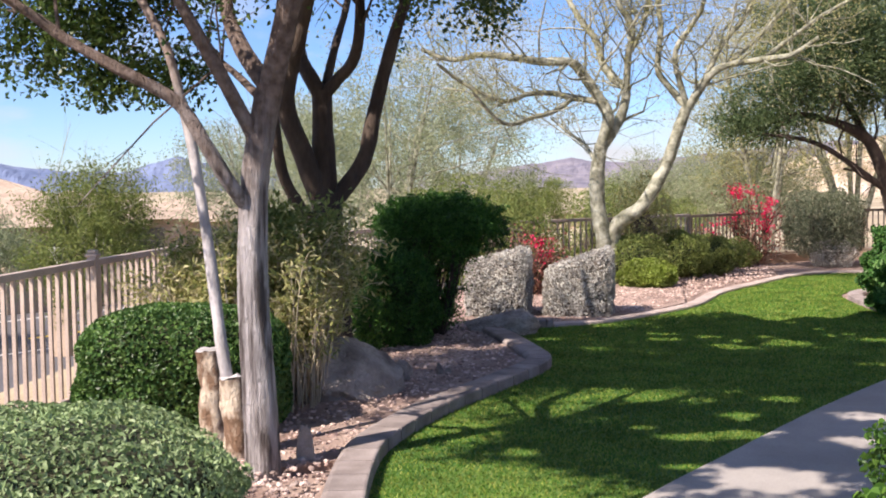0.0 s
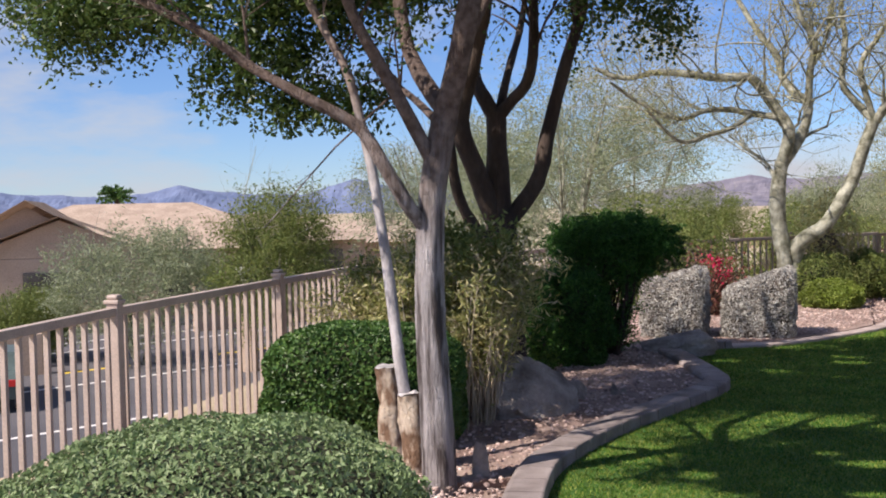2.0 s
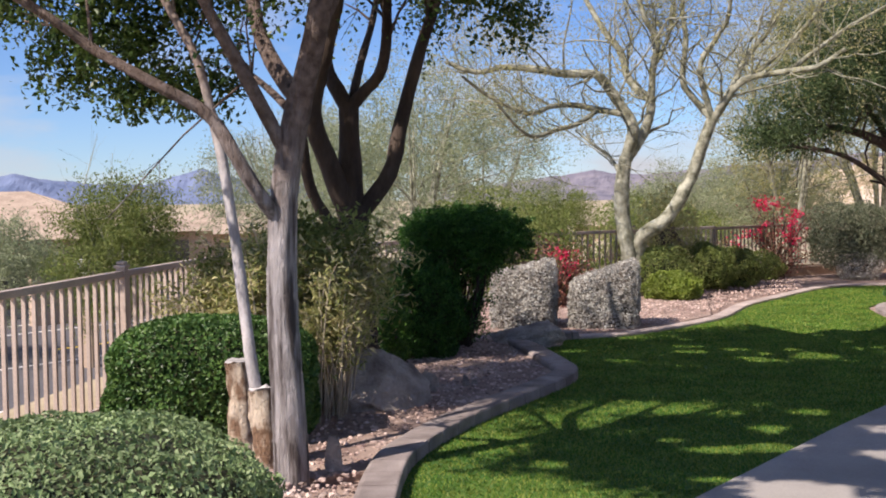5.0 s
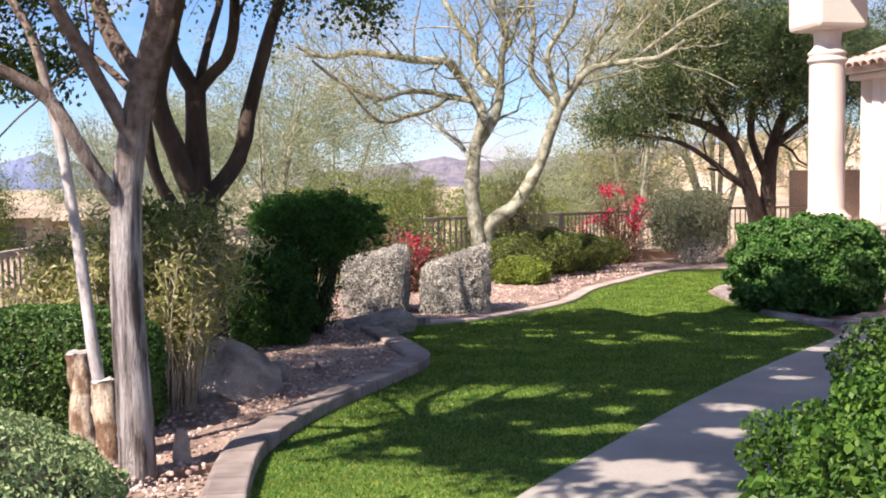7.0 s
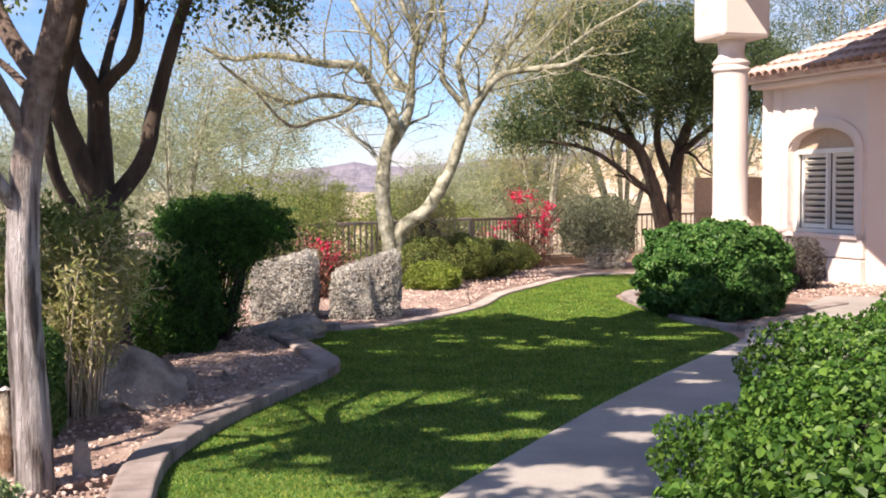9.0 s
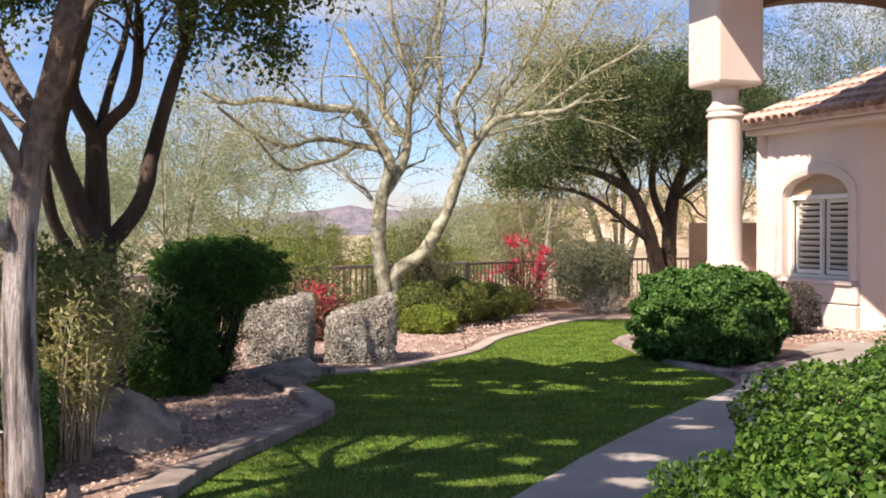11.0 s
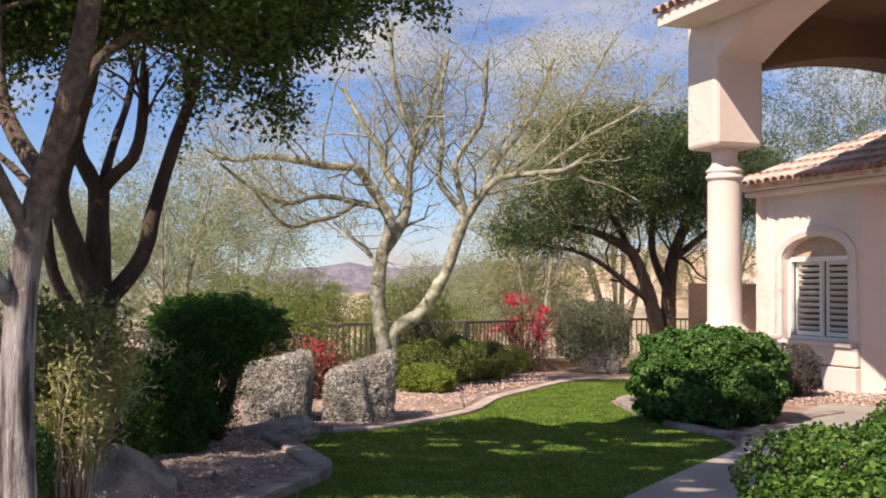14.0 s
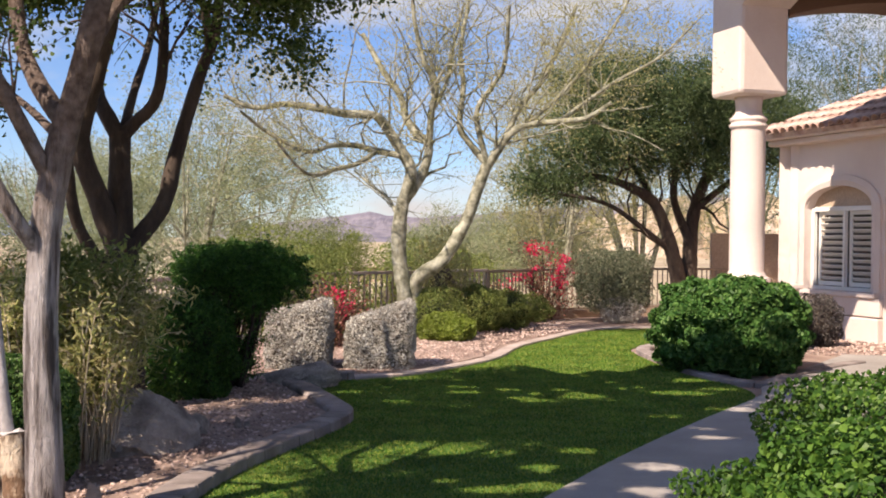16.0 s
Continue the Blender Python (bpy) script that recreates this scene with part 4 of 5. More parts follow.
        P[:, 1] = cy + (P[:, 1] - cy) * f
        return P
    return act


def slanted(cx, h, slope):
    """A clipped top that rises to one side."""
    def act(P, inset=0.0):
        P = P.copy()
        P[:, 2] = P[:, 2] * (1 + slope * (P[:, 0] - cx) / h) - inset * 0.5
        return P
    return act


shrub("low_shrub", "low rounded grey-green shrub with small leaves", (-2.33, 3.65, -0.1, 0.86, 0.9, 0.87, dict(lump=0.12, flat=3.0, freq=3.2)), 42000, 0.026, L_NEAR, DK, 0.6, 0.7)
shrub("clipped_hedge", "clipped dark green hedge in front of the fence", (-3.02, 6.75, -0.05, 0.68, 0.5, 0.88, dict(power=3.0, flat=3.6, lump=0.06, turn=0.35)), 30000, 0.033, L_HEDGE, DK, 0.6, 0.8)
def vase_shrub(cx, cy, label):
    """A clipped shrub on many bare stems: an open foot, a gappy middle and a dense mushroom head."""
    host = thing("clipped_shrub", (cx, cy, 0), label, "shrub")
    stems = []
    for k in range(34):
        a, r = RNG.uniform(0, 6.28), RNG.uniform(0.25, 1.0) ** 0.6
        dx, dy, zt = math.cos(a) * r * 0.58, math.sin(a) * r * 0.52, RNG.uniform(0.95, 1.3)
        fx, fy = cx - 0.1 + RNG.normal(0, 0.07), cy + RNG.normal(0, 0.07)
        stems.append(limb([(fx, fy, -0.03), (fx + dx * 0.4, fy + dy * 0.4, zt * 0.3), (fx + dx * 0.85, fy + dy * 0.85, zt * 0.65), (cx + dx, cy + dy, zt)], 0.016, 0.006))
    V, Q = tubes(stems, 6, 0.1, 0.05)
    part("stemwork", mesh_np("stemwork", V, Q, M_BARK_DARK, True), M_BARK_DARK, host, "thin dark bare stems", "stuff")
    tw, ends = twigs(stems, 7, 0.26, 0.7, 0.4, 0.0, 2, 0.18)
    V, Q = tubes(tw, 4, 0.6)
    part("branchwork", mesh_np("branchwork", V, Q, M_BARK_DARK, True), M_BARK_DARK, host, kind="stuff")
    P, N = bush_shell(cx, cy, 0.82, 0.66, 0.6, 0.68, 46000, flat=2.7, power=2.2, lump=0.34, freq=5.0, depth=0.5)
    ok = (P[:, 2] > 1.08) | (RNG.uniform(0, 1, len(P)) < 0.4)
    P, N = P[ok], N[ok]
    N[:, 2] += 0.5
    part("head", leaves("head", P, 0.04, L_DARK, 0.22, N, 0.9), L_DARK, host, "dense dark green clipped head", "stuff")
    # Small core under the head, coloured as the shade behind its leaves.
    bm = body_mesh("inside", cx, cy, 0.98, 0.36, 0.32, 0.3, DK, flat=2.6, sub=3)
    part("shade_core", bm, DK, host)
    low = np.repeat(ends[(ends[:, 2] < 1.1) & (RNG.uniform(0, 1, len(ends)) < 0.5)], 14, 0)
    low = low + RNG.normal(0, 0.035, low.shape)
    low = low[(low[:, 2] > 0.08) & (RNG.uniform(0, 1, len(low)) < 0.75)]
    part("leaves", leaves("leaves", low, 0.04, L_DARK, 0.25), L_DARK, host, kind="stuff")
    return host


vase_shrub(-2.2, 11.3, "tall clipped dark green shrub with a mushroom head on open stems")
shrub("clipped_shrub", "dense dark green shrub crowded against the mushroom-headed one", (-2.6, 10.7, -0.08, 0.47, 0.45, 1.06, dict(lump=0.34, flat=2.6, power=2.3, freq=3.4)), 30000, 0.042, L_DARK, DK, 0.28, 0.9, depth=0.3, grow=0.74)
shrub("sprouting_shrub", "small light green sprouting shrub between boulder and dark shrub", (-2.62, 10.0, 0.02, 0.16, 0.16, 0.55, dict(lump=0.4)), 900, 0.05, L_BRIGHT, GK, 0.4, 1.0, depth=0.7, grow=0.2)
shrub("round_shrub", "dense glossy green shrub in front of the porch column", (3.36, 13.75, -0.1, 0.86, 0.98, 1.2, dict(power=2.5, flat=2.8, lump=0.26, freq=3.6)), 34000, 0.066, L_GLOSSY, DK, 0.6, 0.8, depth=0.3, grow=0.72, rounded=True)
shrub("silver_hedge", "clipped grey silver-leaved hedge block with slanting top", (-0.89, 13.25, -0.03, 0.41, 0.40, 0.75, dict(power=7.0, flat=9.0, lump=0.09, freq=4.5)), 42000, 0.024, L_GREY, GK, 0.5, 0.55, group="silver hedges", depth=0.26, top=slanted(-0.89, 0.75, 0.34), grow=0.87)
shrub("silver_hedge", "clipped grey silver-leaved hedge block half hidden by shrubs", (-1.83, 13.1, -0.03, 0.38, 0.40, 0.80, dict(power=7.0, flat=9.0, lump=0.09, freq=4.5)), 42000, 0.024, L_GREY, GK, 0.5, 0.55, group="silver hedges", depth=0.26, top=slanted(-1.83, 0.80, 0.24), grow=0.87)

# tall willowy shrub: many thin canes with narrow hanging leaves
host = thing("willowy_shrub", (-2.75, 7.9, 0), "tall straggly yellow-green shrub with bare canes below", "shrub")
canes, tips = [], []
for k in range(330):
    x, y = -2.86 + RNG.uniform(-0.55, 0.5), 7.7 + RNG.normal(0, 0.16)
    dx, dy = (x + 2.86) * 0.3 + float(np.clip(RNG.normal(0, 0.13), -0.25, 0.25)), (y - 7.7) * 0.5 + RNG.normal(0, 0.12)
    h = RNG.uniform(0.7, 1.55) * (1 - 0.25 * ((x + 2.7) / 0.75) ** 2)
    c = np.array([(x, y, -0.03), (x + dx * 0.2, y + dy * 0.2, h * 0.4), (x + dx * 0.7, y + dy * 0.7, h * 0.85), (x + dx * 1.2, y + dy * 1.1, h * RNG.uniform(0.75, 1.0))])
    canes.append((c, RNG.uniform(0.004, 0.010), 0.003))
    ln = smooth_line(c, 0.05)
    tips.append(ln[int(len(ln) * RNG.uniform(0.3, 0.6)):])
V, Q = tubes(canes, 5, 0.12)
M_CANE = surface("dry_cane", (0.42, 0.35, 0.25), (0.62, 0.54, 0.42), 5.0, 0.9, 0.3, 50)
part("canework", mesh_np("canework", V, Q, M_CANE, True), M_CANE, host, "bare straw-coloured canes", kind="stuff")
pts = np.vstack(tips)
pts = np.repeat(pts, 7, 0) + RNG.normal(0, 0.06, (len(pts) * 7, 3))
keep = RNG.uniform(0, 1, len(pts)) < np.clip((pts[:, 2] - 0.25) / 0.7, 0.06, 1)
part("leaves", leaves("leaves", pts[keep], 0.062, L_WILLOW, 0.15), L_WILLOW, host, kind="stuff")
pts = clumped([(-2.55, 7.7, 1.3, 0.4, 0.4, 0.22, 46), (-3.2, 7.7, 1.15, 0.4, 0.3, 0.2, 24)], 24, 0.05, 0.12)
part("leaves", leaves("leaves", pts, 0.06, L_FAR_GREEN, 0.35), L_FAR_GREEN, host, kind="stuff")


# rocks
def rock(x, y, rx, ry, h, label, turn=0.0, lump=0.4, cuts=9):
    """A boulder: a lumpy body broken off along flat faces."""
    bm = body_mesh("boulder", 0, 0, -1, 1, 1, 2, M_ROCK, power=2.6, flat=2.6, lump=lump, freq=1.5, sub=5, crag=0.05)
    for _ in range(cuts):
        n = Vector((RNG.normal(), RNG.normal(), abs(RNG.normal()) * 0.8)).normalized()
        d = RNG.uniform(0.62, 0.85)
        for v in bm.verts:
            over = v.co.dot(n) - d
            if over > 0:
                v.co -= n * over * 0.93
    c, s = math.cos(turn), math.sin(turn)
    for v in bm.verts:
        v.co *= 1 + 0.05 * noise.fractal(v.co * 3.5 + Vector((x, y, 0)) * 9, 0.7, 2.1, 6)
        px, py = v.co.x * rx * 1.12, v.co.y * ry * 1.12
        v.co = (x + px * c - py * s, y + px * s + py * c, -0.12 + (v.co.z + 1) * (h + 0.16) / 2)
    solid("boulder", bm, M_ROCK, label, "boulder", group="boulders")


BED = [(p[0], p[1]) for p in smooth_line([(-4.0, 4.6), (-4.3, 8.0), (-4.4, 10.0), (-4.1, 12.8), (-3.0, 15.6), (-1.3, 17.6), (0.4, 18.6)], 0.3)] + [(x - 0.2, y + 0.03) for x, y in LEFT_EDGE[15:1:-1]]
sheet("planting_bed", BED, 0.048, M_SOIL, "raised bed of dark reddish soil behind the curb", 0.06)
rock(-2.27, 7.98, 0.33, 0.26, 0.46, "large rough pale granite boulder under the willowy shrub", 0.5)
rock(-1.62, 11.72, 0.31, 0.25, 0.24, "rounded grey granite boulder at the curb", 0.2, 0.25, 3)
rock(-2.05, 8.75, 0.10, 0.09, 0.14, "small dark grey stone on the gravel", 0.2, 0.2)
rock(-1.96, 6.02, 0.05, 0.05, 0.2, "small upright grey stone by the curb", 0.2, 0.15, 3)
for x, y, r in ((-1.75, 8.9, 0.035), (-1.68, 8.95, 0.03), (-2.0, 8.45, 0.05), (-1.95, 8.6, 0.03)):
    rock(x, y, r, r * 0.8, 0.07 + r * 0.6, "pale loose stone lying on the gravel bed", x, 0.2, 5)

# cut stumps
def stump(x, y, r, h, label, lean=(0, 0)):
    host = thing("tree_stump", (x, y, 0), label, "tree stump")
    V, Q = tubes([limb([(x, y, -0.05), (x + lean[0] * 0.3, y, h * 0.3), (x + lean[0] * 0.7, y + lean[1], h * 0.7), (x + lean[0], y + lean[1], h)], r * 1.15, r)], 14, 0.035, 0.03)
    for v in V:
        k = 1 + 0.35 * noise.noise(Vector((v[0] * 14, v[1] * 14, v[2] * 7)))
        c = (x + lean[0] * v[2] / h, y + lean[1] * v[2] / h)
        v[0], v[1] = c[0] + (v[0] - c[0]) * k, c[1] + (v[1] - c[1]) * k
    part("stem", mesh_np("stem", V, Q, M_CUT, True), M_CUT, host)
    bm = bmesh.new()
    n = 14
    top = V[-n:]
    bm.faces.new([bm.verts.new(tuple(v + np.array([0, 0, RNG.normal(0.004, 0.008)]))) for v in top])
    bmesh.ops.triangulate(bm, faces=bm.faces)
    part("cut_face", bm, M_BARK_GREY, host, "grey weathered sawn face")
    return host


stump(-2.37, 6.03, 0.072, 0.50, "rough peeling tree stump with pale torn wood", (-0.05, 0.0))
stump(-2.62, 6.28, 0.07, 0.62, "second broken brown stump beside the sapling", (-0.05, 0.02))
# leafy hedge along the walk
for i, (x, y, rx, ry, h, c) in enumerate([(0.86, 2.15, 0.60, 0.7, 1.0, 18000), (1.46, 3.35, 0.76, 1.0, 1.02, 24000), (2.2, 4.7, 0.88, 1.1, 1.05, 24000), (3.9, 7.6, 0.8, 0.9, 1.08, 16000), (4.6, 9.0, 0.8, 0.9, 1.15, 14000)]):
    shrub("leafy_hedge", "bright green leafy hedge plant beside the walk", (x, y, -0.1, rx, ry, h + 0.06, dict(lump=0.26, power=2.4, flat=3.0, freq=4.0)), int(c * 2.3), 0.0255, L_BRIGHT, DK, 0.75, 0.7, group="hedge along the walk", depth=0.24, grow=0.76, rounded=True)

# shrubs at the yard's end
shrub("grey_shrub", "clipped grey-green shrub on bare stems by the far fence", (3.08, 21.6, 0.22, 0.72, 0.68, 1.16, dict(power=3.4, flat=3.8, lump=0.2, freq=3.4)), 19000, 0.05, leafy("grey_green_leaf", [(0.09, 0.11, 0.065), (0.155, 0.18, 0.11), (0.27, 0.28, 0.19)], 0.7, 0.2), GK, 0.4, 1.0, depth=0.6, grow=0.4)
shrub("grey_shrub", "low silvery tuft below the clipped grey shrub", (3.2, 21.3, -0.05, 0.42, 0.4, 0.55, dict(lump=0.2)), 4000, 0.05, L_GREY, GK, 0.25, 1.0, depth=0.5, grow=0.5)
shrub("olive_shrub", "olive green shrub below the desert tree", (0.35, 18.6, -0.05, 0.55, 0.5, 0.85, dict(lump=0.25)), 12000, 0.045, L_FAR_GREEN, DK, 0.4, 1.0, depth=0.3, grow=0.75)
shrub("olive_shrub", "small dark olive shrub on the gravel", (0.85, 19.3, -0.05, 0.5, 0.45, 0.75, dict(lump=0.25)), 9000, 0.045, L_FAR_GREEN, DK, 0.4, 1.0, depth=0.3, grow=0.75)
shrub("bright_shrub", "low bright yellow-green shrub on the gravel", (-0.12, 16.8, -0.05, 0.42, 0.4, 0.5, dict(lump=0.25)), 12000, 0.04, leafy("lime_leaf", [(0.14, 0.20, 0.03), (0.20, 0.27, 0.04), (0.30, 0.36, 0.08)], 0.5, 0.3), DK, 0.5, 1.0, depth=0.3, grow=0.7)
shrub("olive_shrub", "sparse grey-green shrub on the gravel", (1.3, 20.6, -0.05, 0.5, 0.4, 0.6, dict(lump=0.3)), 6000, 0.045, L_FAR_GREEN, GK, 0.4, 1.0, depth=0.5, grow=0.5)
shrub("olive_shrub", "leafy olive shrub behind the two-trunk tree", (-0.2, 18.4, -0.05, 0.5, 0.45, 1.7, dict(lump=0.4)), 5000, 0.055, L_PV, GK, 0.4, 1.0, depth=0.6, grow=0.4)
shrub("olive_shrub", "dark low shrub at the foot of the two-trunk tree", (-0.3, 17.3, -0.05, 0.5, 0.4, 0.85, dict(lump=0.3)), 7000, 0.045, L_FAR_GREEN, DK, 0.4, 1.0, depth=0.4, grow=0.6)
shrub("purple_shrub", "small dusky purple-grey shrub by the house wall", (5.5, 16.9, -0.05, 0.36, 0.34, 0.85, dict(lump=0.2)), 7000, 0.04, leafy("dusky_leaf", [(0.06, 0.05, 0.05), (0.10, 0.085, 0.085), (0.20, 0.19, 0.17)], 0.7, 0.2), GK, 0.4, 1.0, depth=0.35, grow=0.6)


def bougainvillea(x, y, blobs, label, n_leaf=900):
    host = thing("bougainvillea", (x, y, 0), label, "flowering shrub", "bougainvilleas")
    canes = []
    for k in range(26):
        bx_, by_, bz_ = blobs[k % len(blobs)][:3]
        tx, ty, tz = bx_ + RNG.normal(0, 0.2), by_ + RNG.normal(0, 0.15), bz_ + RNG.normal(0, 0.12)
        canes.append((np.array([(x + RNG.normal(0, 0.08), y, -0.03), (x + (tx - x) * 0.35, y + (ty - y) * 0.3, tz * 0.5), (x + (tx - x) * 0.75, ty, tz * 0.85), (tx, ty, tz)]), 0.016, 0.005))
    V, Q = tubes(canes, 5, 0.15)
    part("canework", mesh_np("canework", V, Q, M_BARK_DARK, True), M_BARK_DARK, host, kind="stuff")
    part("blossom", leaves("blossom", clumped(blobs, 22, 0.05), 0.042, L_FLOWER, 0.8), L_FLOWER, host, "crimson papery blossom", kind="stuff")
    lp = np.vstack([smooth_line(c[0], 0.08) for c in canes])
    lp = np.repeat(lp, 6, 0) + RNG.normal(0, 0.1, (len(lp) * 6, 3))
    part("leaves", leaves("leaves", lp[lp[:, 2] > 0.05], 0.05, L_REDDISH, 0.6), L_REDDISH, host, kind="stuff")


bougainvillea(1.75, 21.5, [(1.6, 21.4, 1.36, 0.26, 0.2, 0.09, 11), (2.15, 21.5, 1.2, 0.13, 0.12, 0.10, 5), (1.8, 21.4, 0.95, 0.4, 0.2, 0.22, 13), (1.3, 21.4, 0.75, 0.45, 0.25, 0.2, 10), (0.9, 21.3, 0.5, 0.35, 0.2, 0.22, 6), (2.2, 21.5, 0.6, 0.3, 0.2, 0.25, 5)], "bougainvillea with crimson blossom against the far fence")
bougainvillea(-1.75, 15.5, [(-1.66, 15.4, 0.78, 0.14, 0.12, 0.05, 4), (-1.5, 15.3, 0.6, 0.09, 0.1, 0.07, 5)], "small crimson bougainvillea behind the silver hedges")


# ---- house ----
def frame_at(ox, oy, dx, dy):
    """Local x along (dx, dy), local y to its left, z up, from (ox, oy)."""
    k = math.hypot(dx, dy)
    dx, dy = dx / k, dy / k
    return Matrix(((dx, -dy, 0, ox), (dy, dx, 0, oy), (0, 0, 1, 0), (0, 0, 0, 1)))


def panel_with_arch(m, width, z0, z1, thick, ax0, ax1, az0, az1, rise, seg=16, flat=False):
    """A wall with an arched opening: local x along, y from 0 back to thick."""
    bm = bmesh.new()
    xs = list(np.linspace(ax0, ax1, seg + 1))
    cx, hw = (ax0 + ax1) / 2, (ax1 - ax0) / 2
    arc = [az1 + rise * (1 - ((x - cx) / hw) ** 2 if flat else math.sqrt(max(0.0, 1 - ((x - cx) / hw) ** 2))) for x in xs]
    quads = [[(0, z0), (ax0, z0), (ax0, z1), (0, z1)], [(ax1, z0), (width, z0), (width, z1), (ax1, z1)]]
    if az0 > z0:
        quads.append([(ax0, z0), (ax1, z0), (ax1, az0), (ax0, az0)])
    for a, b, za, zb in zip(xs, xs[1:], arc, arc[1:]):
        quads.append([(a, za), (b, zb), (b, z1), (a, z1)])
    for q in quads:
        for y, flip in ((0, False), (thick, True)):
            vs = [bm.verts.new((x, y, z)) for x, z in q]
            bm.faces.new(vs[::-1] if flip else vs)
    edge = [(ax0, az0)] + list(zip(xs, arc)) + [(ax1, az0)]
    if az0 > z0:
        edge.append((ax0, az0))
    for (a, za), (b, zb) in zip(edge, edge[1:]):
        bm.faces.new([bm.verts.new(c) for c in ((a, 0, za), (a, thick, za), (b, thick, zb), (b, 0, zb))])
    ring = [(0, z0), (0, z1), (width, z1), (width, z0)]
    under = [((width, z0), (0, z0))] if az0 > z0 else [((width, z0), (ax1, z0)), ((ax0, z0), (0, z0))]
    for (a, za), (b, zb) in list(zip(ring, ring[1:])) + under:
        bm.faces.new([bm.verts.new(c) for c in ((a, 0, za), (a, thick, za), (b, thick, zb), (b, 0, zb))])
    bmesh.ops.remove_doubles(bm, verts=bm.verts, dist=0.0005)
    bmesh.ops.recalc_face_normals(bm, faces=bm.faces)
    bm.transform(m)
    return bm


def arch_band(m, ax0, ax1, az0, az1, rise, wide, out, y=0.0, seg=16, wrap=0.0):
    """A raised moulding round an arched opening."""
    cx, hw = (ax0 + ax1) / 2, (ax1 - ax0) / 2
    t = np.linspace(math.pi, 0, seg + 1)
    inner = [(ax0, az0)] + [(cx + hw * math.cos(a), az1 + rise * math.sin(a)) for a in t] + [(ax1, az0)]
    outer = [(ax0 - wide, az0)] + [(cx + (hw + wide) * math.cos(a), az1 + (rise + wide) * math.sin(a)) for a in t] + [(ax1 + wide, az0)]
    bm = bmesh.new()
    rows = []
    for (a, za), (b, zb) in zip(inner, outer):
        ma, mz = (a + b) / 2, (za + zb) / 2
        rows.append([bm.verts.new((a, y + wrap, za)), bm.verts.new((a, y - out * 0.7, za)), bm.verts.new((ma, y - out, mz)), bm.verts.new((b, y - out * 0.6, zb)), bm.verts.new((b, y, zb))])
    for r1, r2 in zip(rows, rows[1:]):
        for i in range(4):
            bm.faces.new((r1[i], r2[i], r2[i + 1], r1[i + 1]))
    bmesh.ops.recalc_face_normals(bm, faces=bm.faces)
    bm.transform(m)
    return bm


house = thing("house", (7.0, 19.0, 0), "pale pink stucco house with clay tile roof", "house", kind="structure")
HW = frame_at(5.98, 19.5, 0.35, -0.937)
WW = 2.12
WIN = Matrix(((1.206, 0, 0, -0.2906), (0, 1, 0, 0), (0, 0, 1, 0), (0, 0, 0, 1)))      # the window is a little wider than its pattern
HX = HW @ WIN
part("wall", panel_with_arch(HW, WW, -0.1, 3.34, 0.28, 0.24, 1.88, 0.78, 2.16, 0.36), M_STUCCO, house)
part("wall", boxed(0, 3.0, 0, 0.28, -0.1, 3.34, 0.0, frame_at(6.72, 17.51, 0.93, -0.36)), M_STUCCO, house)
part("door", boxed(0.75, 1.75, -0.06, -0.003, 0.0, 2.1, 0.02, frame_at(6.72, 17.51, 0.93, -0.36)), M_WOOD_DARK, house)
part("wall", boxed(0, 0.155, 0, 0.28, -0.1, 3.34, 0.0, frame_at(5.88, 19.62, 0.26, -0.32)), M_STUCCO, house)
part("wall", boxed(0, 6.0, 0, 0.28, -0.1, 3.34, 0.0, frame_at(7.6, 25.5, -0.3, -0.92)), M_STUCCO, house)
part("plinth", boxed(-0.02, WW, -0.12, -0.003, -0.1, 0.38, 0.02, HW), M_STUCCO, house)
part("plinth", boxed(-0.02, WW, -0.09, -0.003, 0.40, 0.70, 0.02, HW), M_STUCCO, house)
part("window_sill", boxed(0.08, 2.04, -0.14, 0.1, 0.70, 0.78, 0.02, HW), M_STUCCO, house)
part("arch_trim", arch_band(HW, 0.24, 1.88, 0.78, 2.16, 0.36, 0.18, 0.07), M_STUCCO, house)
part("back_panel", boxed(0.1, 2.05, 0.5, 0.55, 0.6, 2.7, 0, HW), M_GLASS_DARK, house)

win = thing("window_1", tuple(HW @ Vector((0.88, 0.15, 0.9))), "arched window with white louvred shutters", "window", kind="structure")
for a, b, c, d in ((0.44, 0.50, 0.78, 2.16), (1.74, 1.80, 0.78, 2.16), (0.50, 1.74, 0.78, 0.84), (0.50, 1.74, 2.10, 2.18), (1.10, 1.14, 0.84, 2.10)):
    part("window_frame", boxed(a, b, 0.10, 0.17, c, d, 0.004, HX), M_WHITE, win)
fan = bmesh.new()
t = np.linspace(0, math.pi, 17)
fan.faces.new([fan.verts.new((1.12 + 0.68 * math.cos(a), 0.15, 2.16 + 0.36 * math.sin(a))) for a in t])
fan.transform(HX)
part("fanlight", fan, M_STUCCO_TAN, win, "tan screened arch above the window")
for x0, x1 in ((0.51, 1.09), (1.15, 1.73)):
    for a, b, c, d in ((x0, x0 + 0.05, 0.85, 2.11), (x1 - 0.05, x1, 0.85, 2.11), (x0 + 0.05, x1 - 0.05, 0.85, 0.92), (x0 + 0.05, x1 - 0.05, 2.04, 2.11)):
        part("shutter_frame", boxed(a, b, 0.19, 0.22, c, d, 0.003, HX), M_WHITE, win)
    for i in range(11):
        z = 0.93 + i * 0.1
        m = HX @ Matrix.Translation((0, 0.215, z + 0.04)) @ Matrix.Rotation(radians(-38), 4, "X")
        part("slat", boxed(x0 + 0.052, x1 - 0.052, -0.042, 0.042, -0.005, 0.005, 0.0, m), M_WHITE, win)

